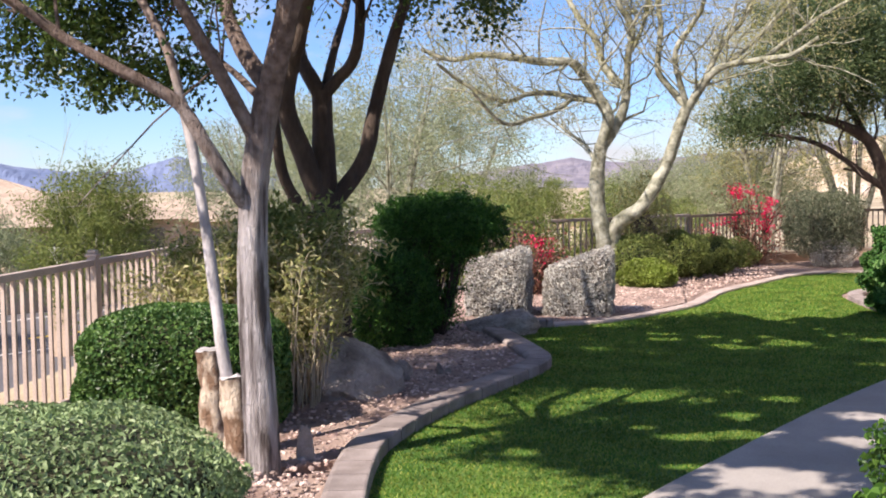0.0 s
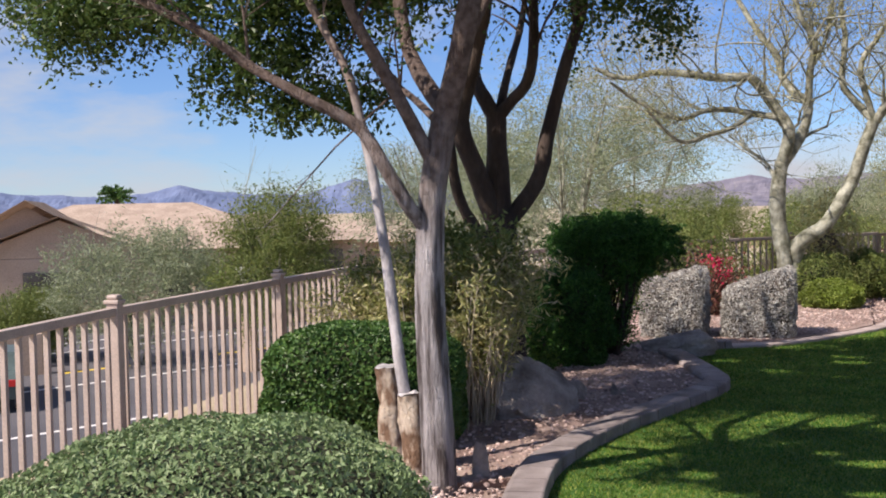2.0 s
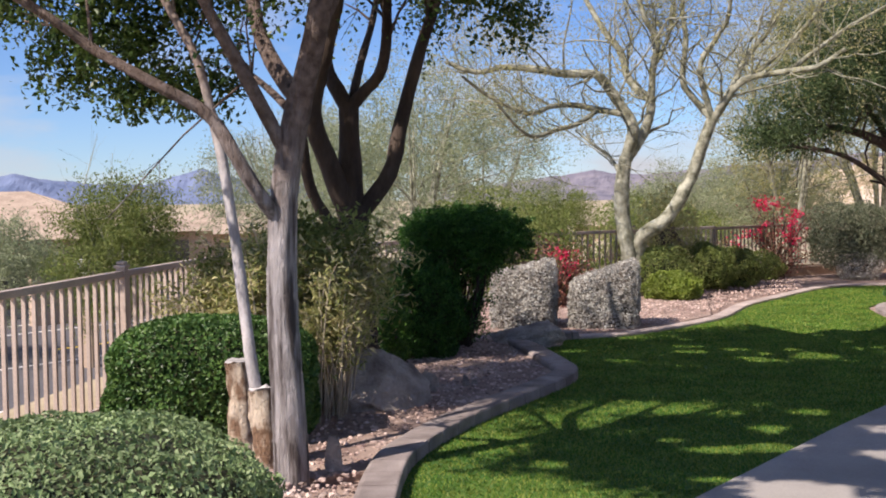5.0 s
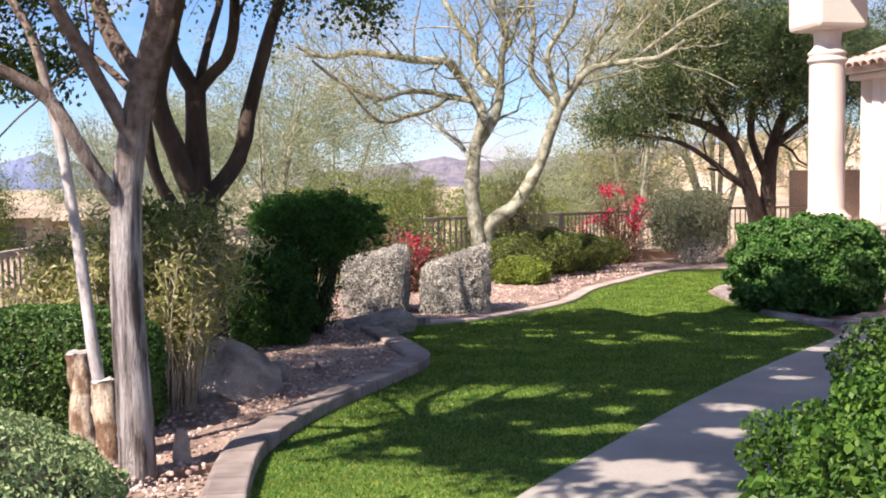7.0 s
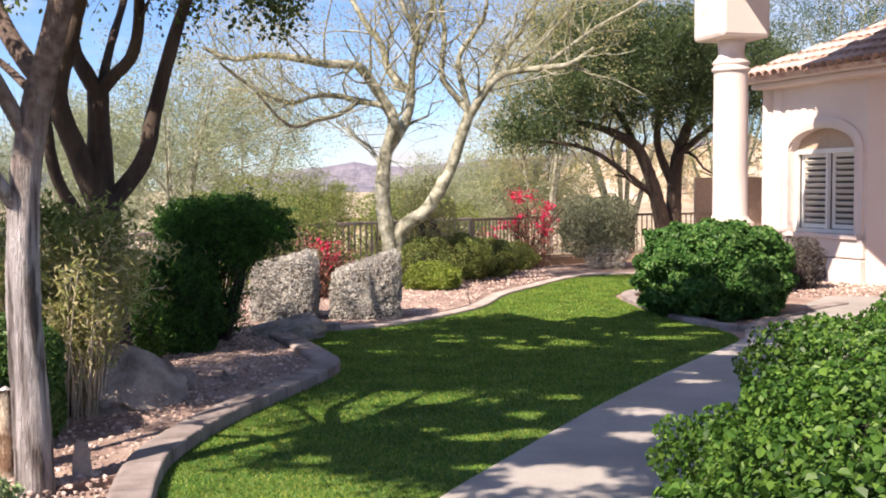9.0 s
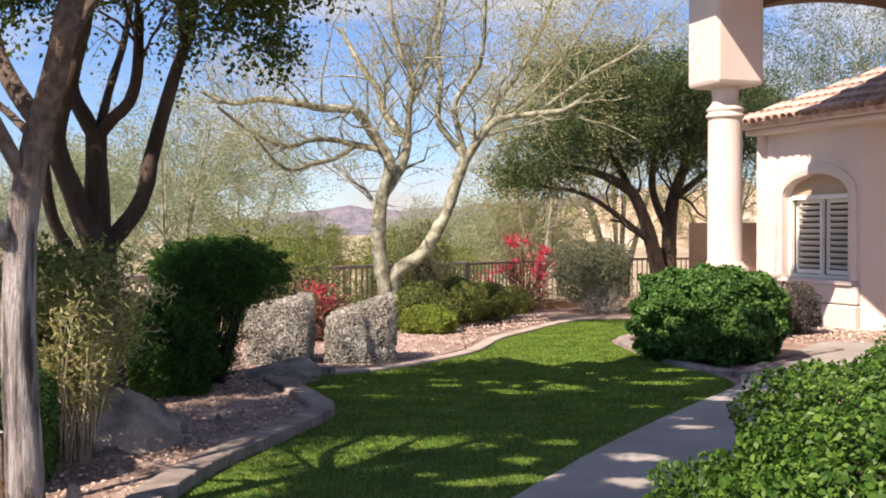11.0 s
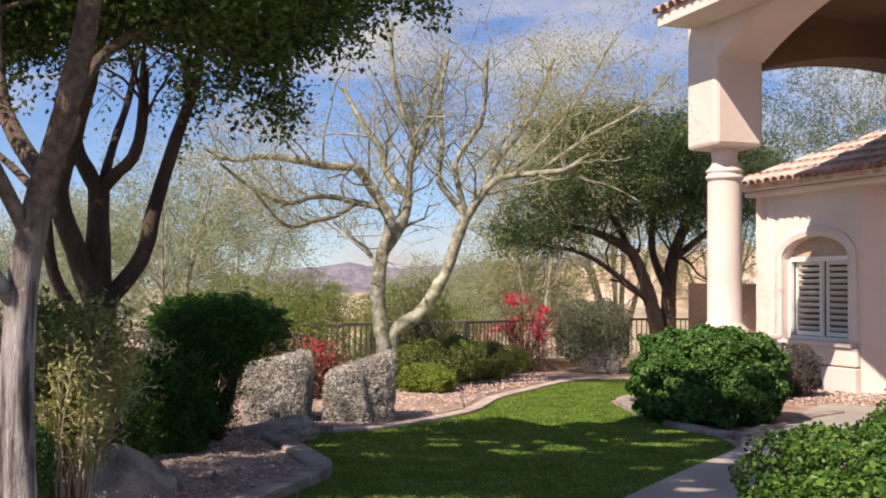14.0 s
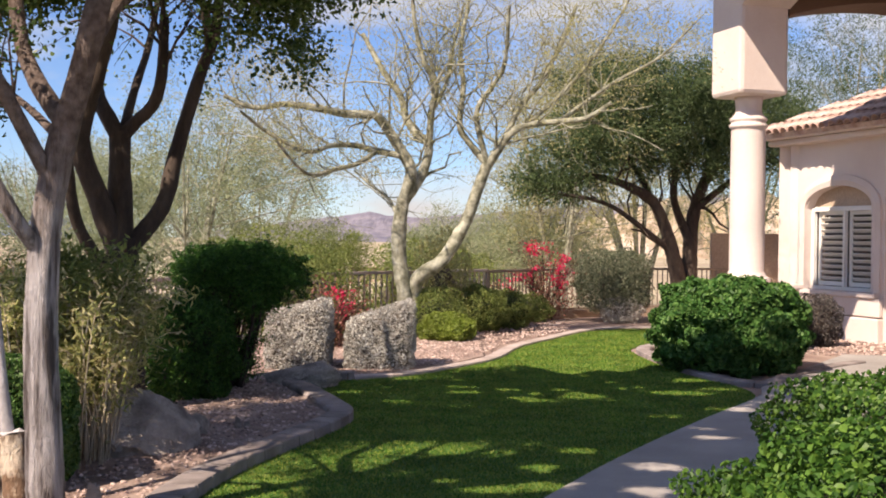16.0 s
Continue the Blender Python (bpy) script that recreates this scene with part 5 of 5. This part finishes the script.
# tile pieces
def tile_mesh(name, radius, length, thick=0.014, seg=6):
    bm = bmesh.new()
    rows = []
    for yy, rr in ((0, radius), (length, radius * 0.86)):
        rows.append([bm.verts.new(((rr + o) * math.cos(a), yy, (rr + o) * math.sin(a))) for o in (0, -thick) for a in np.linspace(0, math.pi, seg + 1)])
    n = seg + 1
    a, b = rows
    for i in range(seg):
        bm.faces.new((a[i], a[i + 1], b[i + 1], b[i]))
        bm.faces.new((a[n + i + 1], a[n + i], b[n + i], b[n + i + 1]))
        bm.faces.new((a[i + 1], a[i], a[n + i], a[n + i + 1]))
    me = bpy.data.meshes.new(name)
    bm.to_mesh(me)
    bm.free()
    me.materials.append(M_TILE)
    return me


TILE = tile_mesh("roof_tile", 0.095, 0.46)


def tiled_slope(host, m, width, run, pitch, rows=4, overhang=0.0, skip=None):
    """Barrel tiles on a slope: local x along the eave, y up the slope."""
    slope = m @ Matrix.Rotation(pitch, 4, "X")
    deck = bmesh.new()
    top = [(0, 0), (width, 0), (width, run), (run, run)] if skip else [(0, 0), (width, 0), (width, run), (0, run)]
    up = [deck.verts.new((x, y, -0.02)) for x, y in top]
    down = [deck.verts.new((x, y, -0.10)) for x, y in top]
    deck.faces.new(up)
    deck.faces.new(down[::-1])
    for i in range(4):
        deck.faces.new((up[i], down[i], down[(i + 1) % 4], up[(i + 1) % 4]))
    deck.transform(slope)
    part("roof_deck", deck, M_TILE, host)
    k = int(width / 0.2)
    for r in range(rows):
        for i in range(k):
            if skip and skip(0.1 + i * 0.2, r * 0.4):
                continue
            ob = part("roof_tile", TILE, M_TILE, host)
            ob.matrix_basis = slope @ Matrix.Translation((0.1 + i * 0.2 + RNG.normal(0, 0.005), -0.06 + r * 0.4 + RNG.normal(0, 0.012), 0.0)) @ Matrix.Rotation(radians(-2.5), 4, "X") @ Matrix.Rotation(RNG.normal(0, 0.03), 4, "Z")


# eaves of the bay: soffit and tiles
E1 = frame_at(5.45, 19.75, 0.35, -0.937)
part("soffit", boxed(-0.1, 6.0, 0.0, 2.6, 3.36, 3.41, 0.01, E1), M_STUCCO, house)
part("cornice", boxed(-0.1, 6.0, 0.02, 0.5, 3.26, 3.355, 0.03, E1 @ Matrix.Translation((0, 0.12, 0))), M_STUCCO, house)
roof = thing("roof", (7.0, 19.0, 3.2), "weathered pink clay barrel tile roof of the house", "roof", kind="structure")
tiled_slope(roof, E1 @ Matrix.Translation((-0.2, -0.06, 3.47)), 6.2, 3.0, radians(25), 7, skip=lambda x, y: y > x * 0.95 + 0.1)

# porch
porch = thing("porch", (3.9, 15.9, 0), "pale stucco porch with round column and arched beams", "porch", kind="structure")
PC = frame_at(3.91, 15.48, 0.95, 0.31)      # x to the right, y away, at the pillar's near corner
S = 0.78
col_c = PC @ Vector((S / 2, S / 2, 0))
part("low_wall", boxed(-0.02, 0.8, -0.02, 0.8, -0.1, 0.90, 0.02, PC), M_STUCCO, porch)
part("low_wall", boxed(0.8, 1.15, 0.2, 0.5, -0.1, 0.90, 0.02, PC), M_STUCCO, porch)
part("wall_cap", boxed(-0.10, 0.85, -0.10, 0.85, 0.90, 0.98, 0.025, PC), M_STUCCO, porch)
part("wall_cap", boxed(0.85, 1.2, 0.16, 0.54, 0.90, 0.98, 0.02, PC), M_STUCCO, porch)
prof = [(0.0, 0.98), (0.33, 0.98), (0.34, 1.01), (0.34, 1.05), (0.30, 1.07), (0.275, 1.10), (0.26, 1.13), (0.245, 1.16), (0.245, 1.8), (0.242, 2.6), (0.24, 3.14), (0.24, 3.18), (0.262, 3.19), (0.272, 3.215), (0.262, 3.24), (0.245, 3.25), (0.245, 3.28), (0.262, 3.295), (0.262, 3.32),
        (0.22, 3.36), (0.19, 3.40), (0.18, 3.46), (0.19, 3.56), (0.21, 3.66), (0.0, 3.66)]
V, Q = lathe(prof, (col_c.x, col_c.y, 0))
part("column", mesh_np("column", V, Q, M_STUCCO, True), M_STUCCO, porch)
part("pillar_block", boxed(0, S, 0, S, 3.63, 5.55, 0.06, PC), M_STUCCO, porch)
# beam towards the viewer, and beam to the right
BU = PC @ Matrix(((0, 1, 0, 0), (-1, 0, 0, 0), (0, 0, 1, 0), (0, 0, 0, 1)))
part("beam", panel_with_arch(BU, 6.0, 4.84, 5.7, S, 0.01, 5.4, 4.84, 4.85, 0.68, flat=True), M_STUCCO, porch)
BV = PC @ Matrix.Translation((S, 0, 0))
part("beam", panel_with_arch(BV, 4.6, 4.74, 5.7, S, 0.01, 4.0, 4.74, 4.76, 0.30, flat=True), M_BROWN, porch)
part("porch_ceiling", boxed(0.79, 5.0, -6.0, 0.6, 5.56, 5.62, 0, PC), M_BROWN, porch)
part("soffit", boxed(-0.60, 0.0, -6.0, 0.5, 5.36, 5.42, 0.01, PC), M_STUCCO, porch)
part("fascia", boxed(-0.64, -0.601, -6.0, 0.5, 5.34, 5.48, 0.01, PC), M_STUCCO, porch)
porch_roof = thing("roof", (4.5, 15, 5.5), "clay barrel tile roof over the porch", "roof", kind="structure")
PE = PC @ Matrix.Translation((-0.66, 0.52, 5.54)) @ Matrix.Rotation(radians(-90), 4, "Z")
tiled_slope(porch_roof, PE, 6.8, 2.4, radians(20), 3)
# Unseen walls, added to keep daylight out of the porch.
part("wall", boxed(4.6, 4.9, -6.6, 1.0, -0.1, 5.6, 0, PC), M_STUCCO, porch)
part("wall", boxed(1.2, 4.6, -6.6, -6.3, -0.1, 5.6, 0, PC), M_STUCCO, porch)
# garden wall between house and fence
part("garden_wall", boxed(0, 7.0, 0, 0.2, -0.1, 1.75, 0.02, frame_at(5.6, 24.3, 1.0, -0.1)), M_STUCCO_TAN, house, "tan stucco garden wall")


# ---- distance ----
def ridge(name, dist, az0, az1, heights, mat, label, base=-8, rough=0.12, depth=0.25):
    """A mountain ridge: crest heights (degrees above the eye) at even steps of azimuth, with a broken slope before it."""
    host_n, rows = 240, 14
    az = np.linspace(az0, az1, host_n)
    crest = np.interp(az, np.linspace(az0, az1, len(heights)), heights)
    V = []
    for k in range(rows):
        t = k / (rows - 1)
        for a, h in zip(az, crest):
            d = dist * (1 - depth * (1 - t))
            nz = noise.fractal(Vector((a * 0.55, t * 1.7, dist * 0.01)), 0.9, 2.1, 6) * rough
            top = math.tan(radians(max(0.02, h * (1 + nz)))) * dist + 1.6
            z = base + (top - base) * (t ** 1.4) * (1 + 0.35 * noise.fractal(Vector((a * 0.8, t * 3, 7)), 1.0, 2.0, 5) * t * (1 - t) * 4)
            V.append((d * math.sin(radians(a)), d * math.cos(radians(a)), z))
    F = [(k * host_n + j, k * host_n + j + 1, (k + 1) * host_n + j + 1, (k + 1) * host_n + j) for k in range(rows - 1) for j in range(host_n - 1)]
    solid(name, mesh_np(name, V, F, mat, False), mat, label, "mountain", "structure")


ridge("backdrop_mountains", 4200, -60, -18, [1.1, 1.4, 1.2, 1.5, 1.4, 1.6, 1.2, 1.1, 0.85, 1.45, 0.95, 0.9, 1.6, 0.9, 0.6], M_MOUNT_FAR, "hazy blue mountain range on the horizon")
ridge("backdrop_mountains", 2600, -12, 14, [0.3, 0.6, 0.9, 1.3, 1.0, 1.2, 1.4, 1.7, 1.9, 2.1, 2.4], M_MOUNT_MID, "grey brown desert mountain with a haze tint")
ridge("backdrop_hill", 420, 1, 32, [0.0, 0.5, 1.2, 1.9, 2.3, 2.2, 2.4, 2.6, 2.8, 2.6], M_HILL, "pale tan rocky desert hillside", -6, 0.3, 0.5)


def desert_tree(name, x, y, z, h, w, leaf, label, n=250, per=76, size=0.085, sigma=0.2, low=0.25):
    limbs = []
    for k in range(5):
        a = RNG.uniform(0, 6.28)
        d = np.array([math.cos(a), math.sin(a), 0])
        r = w * RNG.uniform(0.3, 0.7)
        limbs.append(limb([(x, y, z - 0.1), tuple(np.array([x, y, z + h * 0.25]) + d * r * 0.25), tuple(np.array([x, y, z + h * 0.55]) + d * r * 0.6), tuple(np.array([x, y, z + h * 0.85]) + d * r)], 0.009 * h + 0.02, 0.012))
    tw, ends = twigs(limbs, 8, h * 0.35, 0.7, 0.3, 0.1, 2, 0.35)
    blobs = [(x, y, z + h * (0.55 + low * 0.2), w * 0.95, w * 0.95, h * (0.45 - low * 0.2), n), (x + w * 0.35, y, z + h * 0.75, w * 0.5, w * 0.6, h * 0.25, n // 4), (x - w * 0.45, y, z + h * 0.6, w * 0.45, w * 0.5, h * 0.25, n // 4)]
    return tree(name, (x, y, z), limbs, M_BARK_PV, label, clumped(blobs, per, sigma * 0.55, h * 0.085, 0.0), size, leaf, 0.22, tw, 6)


def polar(az, d):
    return d * math.sin(radians(az)), d * math.cos(radians(az))


for az, d, z, h, w, leaf in [(-28.3, 24, -2.0, 4.25, 1.5, L_FAR_GREEN), (-19.5, 30, -1.5, 5.6, 3.0, L_FAR), (-13.5, 27, -1.2, 6.4, 3.2, L_FAR), (-10.0, 33, -1.0, 5.6, 3.0, L_FAR), (-16.5, 38, -1.5, 6.5, 4.0, L_FAR), (-35.2, 27, -2.1, 3.5, 2.4, L_FAR),
                             (-40.2, 29, -2.1, 1.9, 1.3, L_FAR_GREEN), (1.5, 40, -1, 3.8, 3.2, L_FAR), (4.5, 36, -1, 3.6, 2.8, L_FAR), (9.5, 38, -1, 10.5, 5.0, L_PV), (5.5, 34, -1, 8.5, 3.0, L_PV), (14.5, 42, -1, 8.5, 5.0, L_FAR), (19.0, 36, -1, 10.8, 4.8, L_MESQ), (-6.5, 46, -1, 3.0, 2.2, L_FAR_GREEN), (-1.0, 34, -1, 3.0, 1.6, L_FAR)]:
    x, y = polar(az, d)
    desert_tree("desert_tree", x, y, z, h, w, leaf, "feathery pale green desert tree beyond the fence", n=420 if h > 10 else 240)
for az, d, h, w in [(-8.0, 17.0, 1.6, 0.9), (-6.8, 18.5, 1.4, 0.8), (-10.5, 18.5, 1.7, 0.9), (-2.5, 21, 1.5, 0.8), (0.3, 23.5, 1.4, 0.9)]:
    x, y = polar(az, d)
    shrub("desert_shrub", "loose olive green desert shrub behind the fence", (x, y, -0.6, w, w, h + 0.6, dict(lump=0.3)), 9000, 0.06, L_FAR_GREEN, GK, 0.4, 1.0, depth=0.5, grow=0.5)


# ---- street and houses below the fence ----
def wedge(az0, az1, d0, d1, z, name, mat, label, category, thick=0.1, steps=24):
    pts = [polar(a, d0) for a in np.linspace(az0, az1, steps)] + [polar(a, d1) for a in np.linspace(az1, az0, steps)]
    return sheet(name, pts, z, mat, label, thick, category)


def strip(x0, y0, x1, y1, w, h, z, name, mat, label, category):
    ln = math.hypot(x1 - x0, y1 - y0)
    return solid(name, boxed(0, ln, -w / 2, w / 2, z, z + h, 0.02, frame_at(x0, y0, x1 - x0, y1 - y0)), mat, label, category, "structure")


bm = boxed(-20, 26, -12.5, 6.5, -2.03, -1.93, 0, frame_at(-17.5, 21.0, 0.45, 0.9))
solid("road", bm, M_ASPHALT, "grey asphalt street below the garden fence", "road", "structure")
RD = frame_at(-17.5, 21.0, 0.45, 0.9)
for off in (-12.6, 6.6):
    solid("kerb", boxed(-20, 26, off - 0.1, off + 0.1, -2.05, -1.80, 0.02, RD), M_KERB, "pale concrete street kerb", "kerb", "structure")
solid("pavement", boxed(-14, 26, 6.71, 8.2, -2.05, -1.81, 0.01, RD), M_KERB, "pale concrete pavement along the street", "pavement", "structure")
for k in range(5):
    solid("road_marking", boxed(-8 + k * 4.0, -6.4 + k * 4.0, -1.2, -1.0, -1.929, -1.925, 0, RD), M_YELLOW, "yellow painted line on the street", "road marking", "structure")
for off in (-7.5, -3.0, 2.6, 4.5):
    solid("road_marking", boxed(-13, 24, off - 0.07, off + 0.07, -1.929, -1.925, 0, RD), M_WHITE, "white painted line on the street", "road marking", "structure")


def far_house(x, y, dx, dy, w, d, z, wall_h, roof_h, label, gable=None):
    m = frame_at(x, y, dx, dy)
    host = thing("neighbour_house", (x, y, z), label, "house", "houses below the garden")
    part("wall", boxed(0, w, 0, d, z - 0.2, z + wall_h, 0.03, m), M_STUCCO_TAN, host)
    bm = bmesh.new()
    o, e = 0.5, z + wall_h
    lo = [bm.verts.new(c) for c in ((-o, -o, e), (w + o, -o, e), (w + o, d + o, e), (-o, d + o, e))]
    hi = [bm.verts.new((d * 0.45, d / 2, e + roof_h)), bm.verts.new((w - d * 0.45, d / 2, e + roof_h))]
    for f in ((lo[0], lo[1], hi[1], hi[0]), (lo[1], lo[2], hi[1]), (lo[2], lo[3], hi[0], hi[1]), (lo[3], lo[0], hi[0]), (lo[3], lo[2], lo[1], lo[0])):
        bm.faces.new(f)
    bm.transform(m)
    part("roof", bm, M_TILE_FAR, host)
    if gable:
        gx, gw, gd, gh = gable
        part("wall", boxed(gx, gx + gw, -gd, 0.0, z - 0.2, z + wall_h - 0.1, 0.03, m), M_STUCCO_TAN, host)
        bm = bmesh.new()
        a = [bm.verts.new(c) for c in ((gx - 0.5, -gd - 0.5, e - 0.15), (gx + gw / 2, -gd - 0.5, e + gh), (gx + gw + 0.5, -gd - 0.5, e - 0.15))]
        b = [bm.verts.new(c) for c in ((gx - 0.5, d * 0.5, e - 0.15), (gx + gw / 2, d * 0.5, e + gh), (gx + gw + 0.5, d * 0.5, e - 0.15))]
        for f in ((a[0], a[1], b[1], b[0]), (a[1], a[2], b[2], b[1]), (b[0], b[1], b[2])):
            bm.faces.new(f)
        r = bmesh.ops.solidify(bm, geom=bm.faces[:], thickness=0.18)
        bm.transform(m)
        part("roof", bm, M_TILE_FAR, host)
        bm = bmesh.new()
        bm.faces.new([bm.verts.new(c) for c in ((gx, -gd - 0.01, e - 0.15), (gx + gw, -gd - 0.01, e - 0.15), (gx + gw / 2, -gd - 0.01, e + gh - 0.2))])
        bm.transform(m)
        part("gable", bm, M_STUCCO_TAN, host)
        part("garage_door", boxed(gx + 0.9, gx + gw - 0.9, -gd - 0.04, -gd - 0.002, z, z + 2.1, 0.01, m), M_STUCCO, host)
    for k in range(2):
        wx = w * (0.55 + 0.2 * k)
        pane = part("window", boxed(wx, wx + 1.2, -0.05, -0.002, z + 0.9, z + 2.0, 0.01, m), M_GLASS_DARK, host)
        part("sill", boxed(wx - 0.1, wx + 1.3, -0.12, -0.002, z + 0.8, z + 0.89, 0.01, m), M_STUCCO, pane)
    return host


x, y = polar(-44.3, 40)
far_house(x, y, 0.82, 0.57, 12.5, 9, -2.1, 2.5, 1.65, "tan stucco house with a low clay tile roof across the street", (0.2, 5.6, 2.0, 1.75))
gx_, gy_ = polar(-44.0, 36.5)
porch_gable = thing("neighbour_gable", (gx_, gy_, -2.1), "lower front gable of the tan house across the street", "house", "houses below the garden")
GM = frame_at(gx_, gy_, 0.82, 0.57)
part("wall", boxed(0.3, 6.3, 0.0, 3.2, -2.3, 0.35, 0.03, GM), M_STUCCO_TAN, porch_gable)
bm = bmesh.new()
bm.faces.new([bm.verts.new(c) for c in ((0.3, -0.002, 0.35), (6.3, -0.002, 0.35), (3.3, -0.002, 1.5))])
bm.transform(GM)
part("gable", bm, M_STUCCO_TAN, porch_gable)
bm = bmesh.new()
a = [bm.verts.new(c) for c in ((-0.3, -0.5, 0.22), (3.3, -0.5, 1.62), (6.9, -0.5, 0.22))]
b = [bm.verts.new(c) for c in ((-0.3, 3.4, 0.22), (3.3, 3.4, 1.62), (6.9, 3.4, 0.22))]
for q in ((a[0], a[1], b[1], b[0]), (a[1], a[2], b[2], b[1])):
    bm.faces.new(q)
bmesh.ops.solidify(bm, geom=bm.faces[:], thickness=0.2)
bm.transform(GM)
part("roof", bm, M_TILE_FAR, porch_gable)
part("window", boxed(2.2, 4.4, -0.05, -0.003, -1.0, -0.1, 0.01, GM), M_GLASS_DARK, porch_gable)
x, y = polar(-34.0, 50)
far_house(x, y, 0.85, 0.5, 9, 9, -2.1, 2.4, 1.3, "tan stucco house with a hipped tile roof further along")
x, y = polar(-27.5, 62)
far_house(x, y, 0.9, 0.4, 9, 8, -2.6, 2.4, 1.3, "distant tan house among desert trees")
x, y = polar(-5.2, 85)
far_house(x, y, 1, 0.1, 6, 6, -2.6, 1.9, 0.7, "distant low sand-coloured house on the desert")
x, y = polar(0.8, 95)
far_house(x, y, 1, 0, 11, 8, -2.6, 2.6, 1.0, "distant low sand-coloured house among trees")
strip(*polar(-47, 26.5), *polar(-39.8, 26.5), 0.25, 1.05, -2.05, "low_wall", M_STUCCO_TAN, "low tan stucco wall across the street", "low wall")
strip(*polar(-32.5, 34), *polar(-26.5, 36), 0.25, 1.7, -2.05, "low_wall", M_STUCCO_TAN, "tan stucco wall in front of the far houses", "low wall")


# saguaro, palm, pedestal, parked car
def saguaro(x, y, z, h, r):
    sides = 24
    prof = [(r * 0.8, 0), (r, h * 0.3), (r * 1.02, h * 0.7), (r * 0.9, h * 0.9), (r * 0.6, h * 0.97), (0.02, h)]
    V, Q = lathe(prof, (x, y, z), sides)
    for i in range(len(V)):
        if i % 2:
            V[i, 0], V[i, 1] = x + (V[i, 0] - x) * 0.82, y + (V[i, 1] - y) * 0.82
    m = surface("cactus_skin", (0.10, 0.15, 0.06), (0.17, 0.22, 0.10), 3.0, 0.8, 0.3, 30)
    solid("saguaro_cactus", mesh_np("saguaro_cactus", V, Q, m), m, "ribbed green saguaro cactus beside the street", "cactus")


x, y = polar(-43.1, 27.5)
saguaro(x, y, -2.05, 2.6, 0.16)

x, y = polar(-36.05, 75)
palm = thing("palm_tree", (x, y, -2), "distant palm with a round head of fronds", "palm tree")
V, Q = tubes([limb([(x, y, -3), (x + 0.1, y, 0), (x, y, 2.7)], 0.22, 0.16)], 8, 0.5)
part("trunk", mesh_np("trunk", V, Q, M_BARK_DARK, True), M_BARK_DARK, palm)
fr = []
for k in range(34):
    a, e = RNG.uniform(0, 6.28), RNG.uniform(-0.7, 1.3)
    d = np.array([math.cos(a) * math.cos(e), math.sin(a) * math.cos(e), math.sin(e)])
    for t in np.linspace(0.1, 1.0, 12):
        fr.append(np.array([x, y, 2.8]) + d * t * 1.3 + np.array([0, 0, -0.45 * t * t]))
fr = np.repeat(np.array(fr), 3, 0) + RNG.normal(0, 0.05, (len(fr) * 3, 3))
part("fronds", leaves("fronds", fr, 0.3, L_HEDGE, 0.2), L_HEDGE, palm, kind="stuff")

x, y = polar(-29.85, 25)
ped = thing("pedestal", (x, y, -2), "whitewashed pedestal with an urn beside the street", "pedestal")
part("base", boxed(x - 0.16, x + 0.16, y - 0.16, y + 0.16, -2.05, 0.0, 0.03), M_STUCCO_TAN, ped)
V, Q = lathe([(0.0, 0.0), (0.14, 0.0), (0.10, 0.06), (0.2, 0.2), (0.26, 0.34), (0.28, 0.38), (0.2, 0.39), (0.0, 0.36)], (x, y, 0.0), 16)
part("urn", mesh_np("urn", V, Q, M_WHITE, True), M_WHITE, ped)


def car(x, y, z, turn, paint, label):
    host = thing("parked_car", (x, y, z), label, "car")
    m = Matrix.Translation((x, y, z)) @ Matrix.Rotation(turn, 4, "Z") @ Matrix.Scale(0.72, 4)
    red = surface("tail_lamp", (0.55, 0.02, 0.02), (0.65, 0.03, 0.03), 3, 0.3, 0, 10)
    bm = bmesh.new()
    prof = [(-2.2, 0.35), (-2.25, 0.75), (-2.0, 0.95), (-1.5, 1.0), (-1.0, 1.42), (0.5, 1.45), (1.1, 1.02), (2.0, 0.9), (2.25, 0.65), (2.2, 0.35)]
    a = [bm.verts.new((px, -0.85, pz)) for px, pz in prof]
    b = [bm.verts.new((px, 0.85, pz)) for px, pz in prof]
    bm.faces.new(a[::-1])
    bm.faces.new(b)
    for i in range(len(prof)):
        bm.faces.new((a[i], a[(i + 1) % len(prof)], b[(i + 1) % len(prof)], b[i]))
    bmesh.ops.recalc_face_normals(bm, faces=bm.faces)
    bm.transform(m)
    part("body", bm, paint, host)
    for s in (-1, 1):
        bm = bmesh.new()
        bm.faces.new([bm.verts.new(c) for c in ((-1.25, s * 0.86, 1.03), (0.9, s * 0.86, 1.03), (0.45, s * 0.86, 1.38), (-0.95, s * 0.86, 1.36))])
        bm.transform(m)
        part("side_window", bm, M_GLASS_DARK, host)
        part("tail_lamp", boxed(-2.27, -2.2, s * 0.62 - 0.15, s * 0.62 + 0.15, 0.68, 0.85, 0.01, m), red, host)
        for wx in (-1.4, 1.4):
            V, Q = lathe([(0.0, -0.1), (0.30, -0.1), (0.33, -0.06), (0.33, 0.06), (0.30, 0.1), (0.0, 0.1)], (0, 0, 0), 20)
            me = mesh_np("tyre", V, Q, M_ASPHALT, True)
            me.transform(m @ Matrix.Translation((wx, s * 0.78, 0.33)) @ Matrix.Rotation(radians(90), 4, "X"))
            wheel = part("tyre", me, M_ASPHALT, host)


PAINT = surface("car_paint", (0.08, 0.11, 0.10), (0.10, 0.135, 0.125), 2, 0.3, 0, 10)
cx_, cy_ = polar(-42.4, 23.0)
car(cx_, cy_, -1.93, radians(130), PAINT, "dark grey-green parked car with red tail lamps on the street")
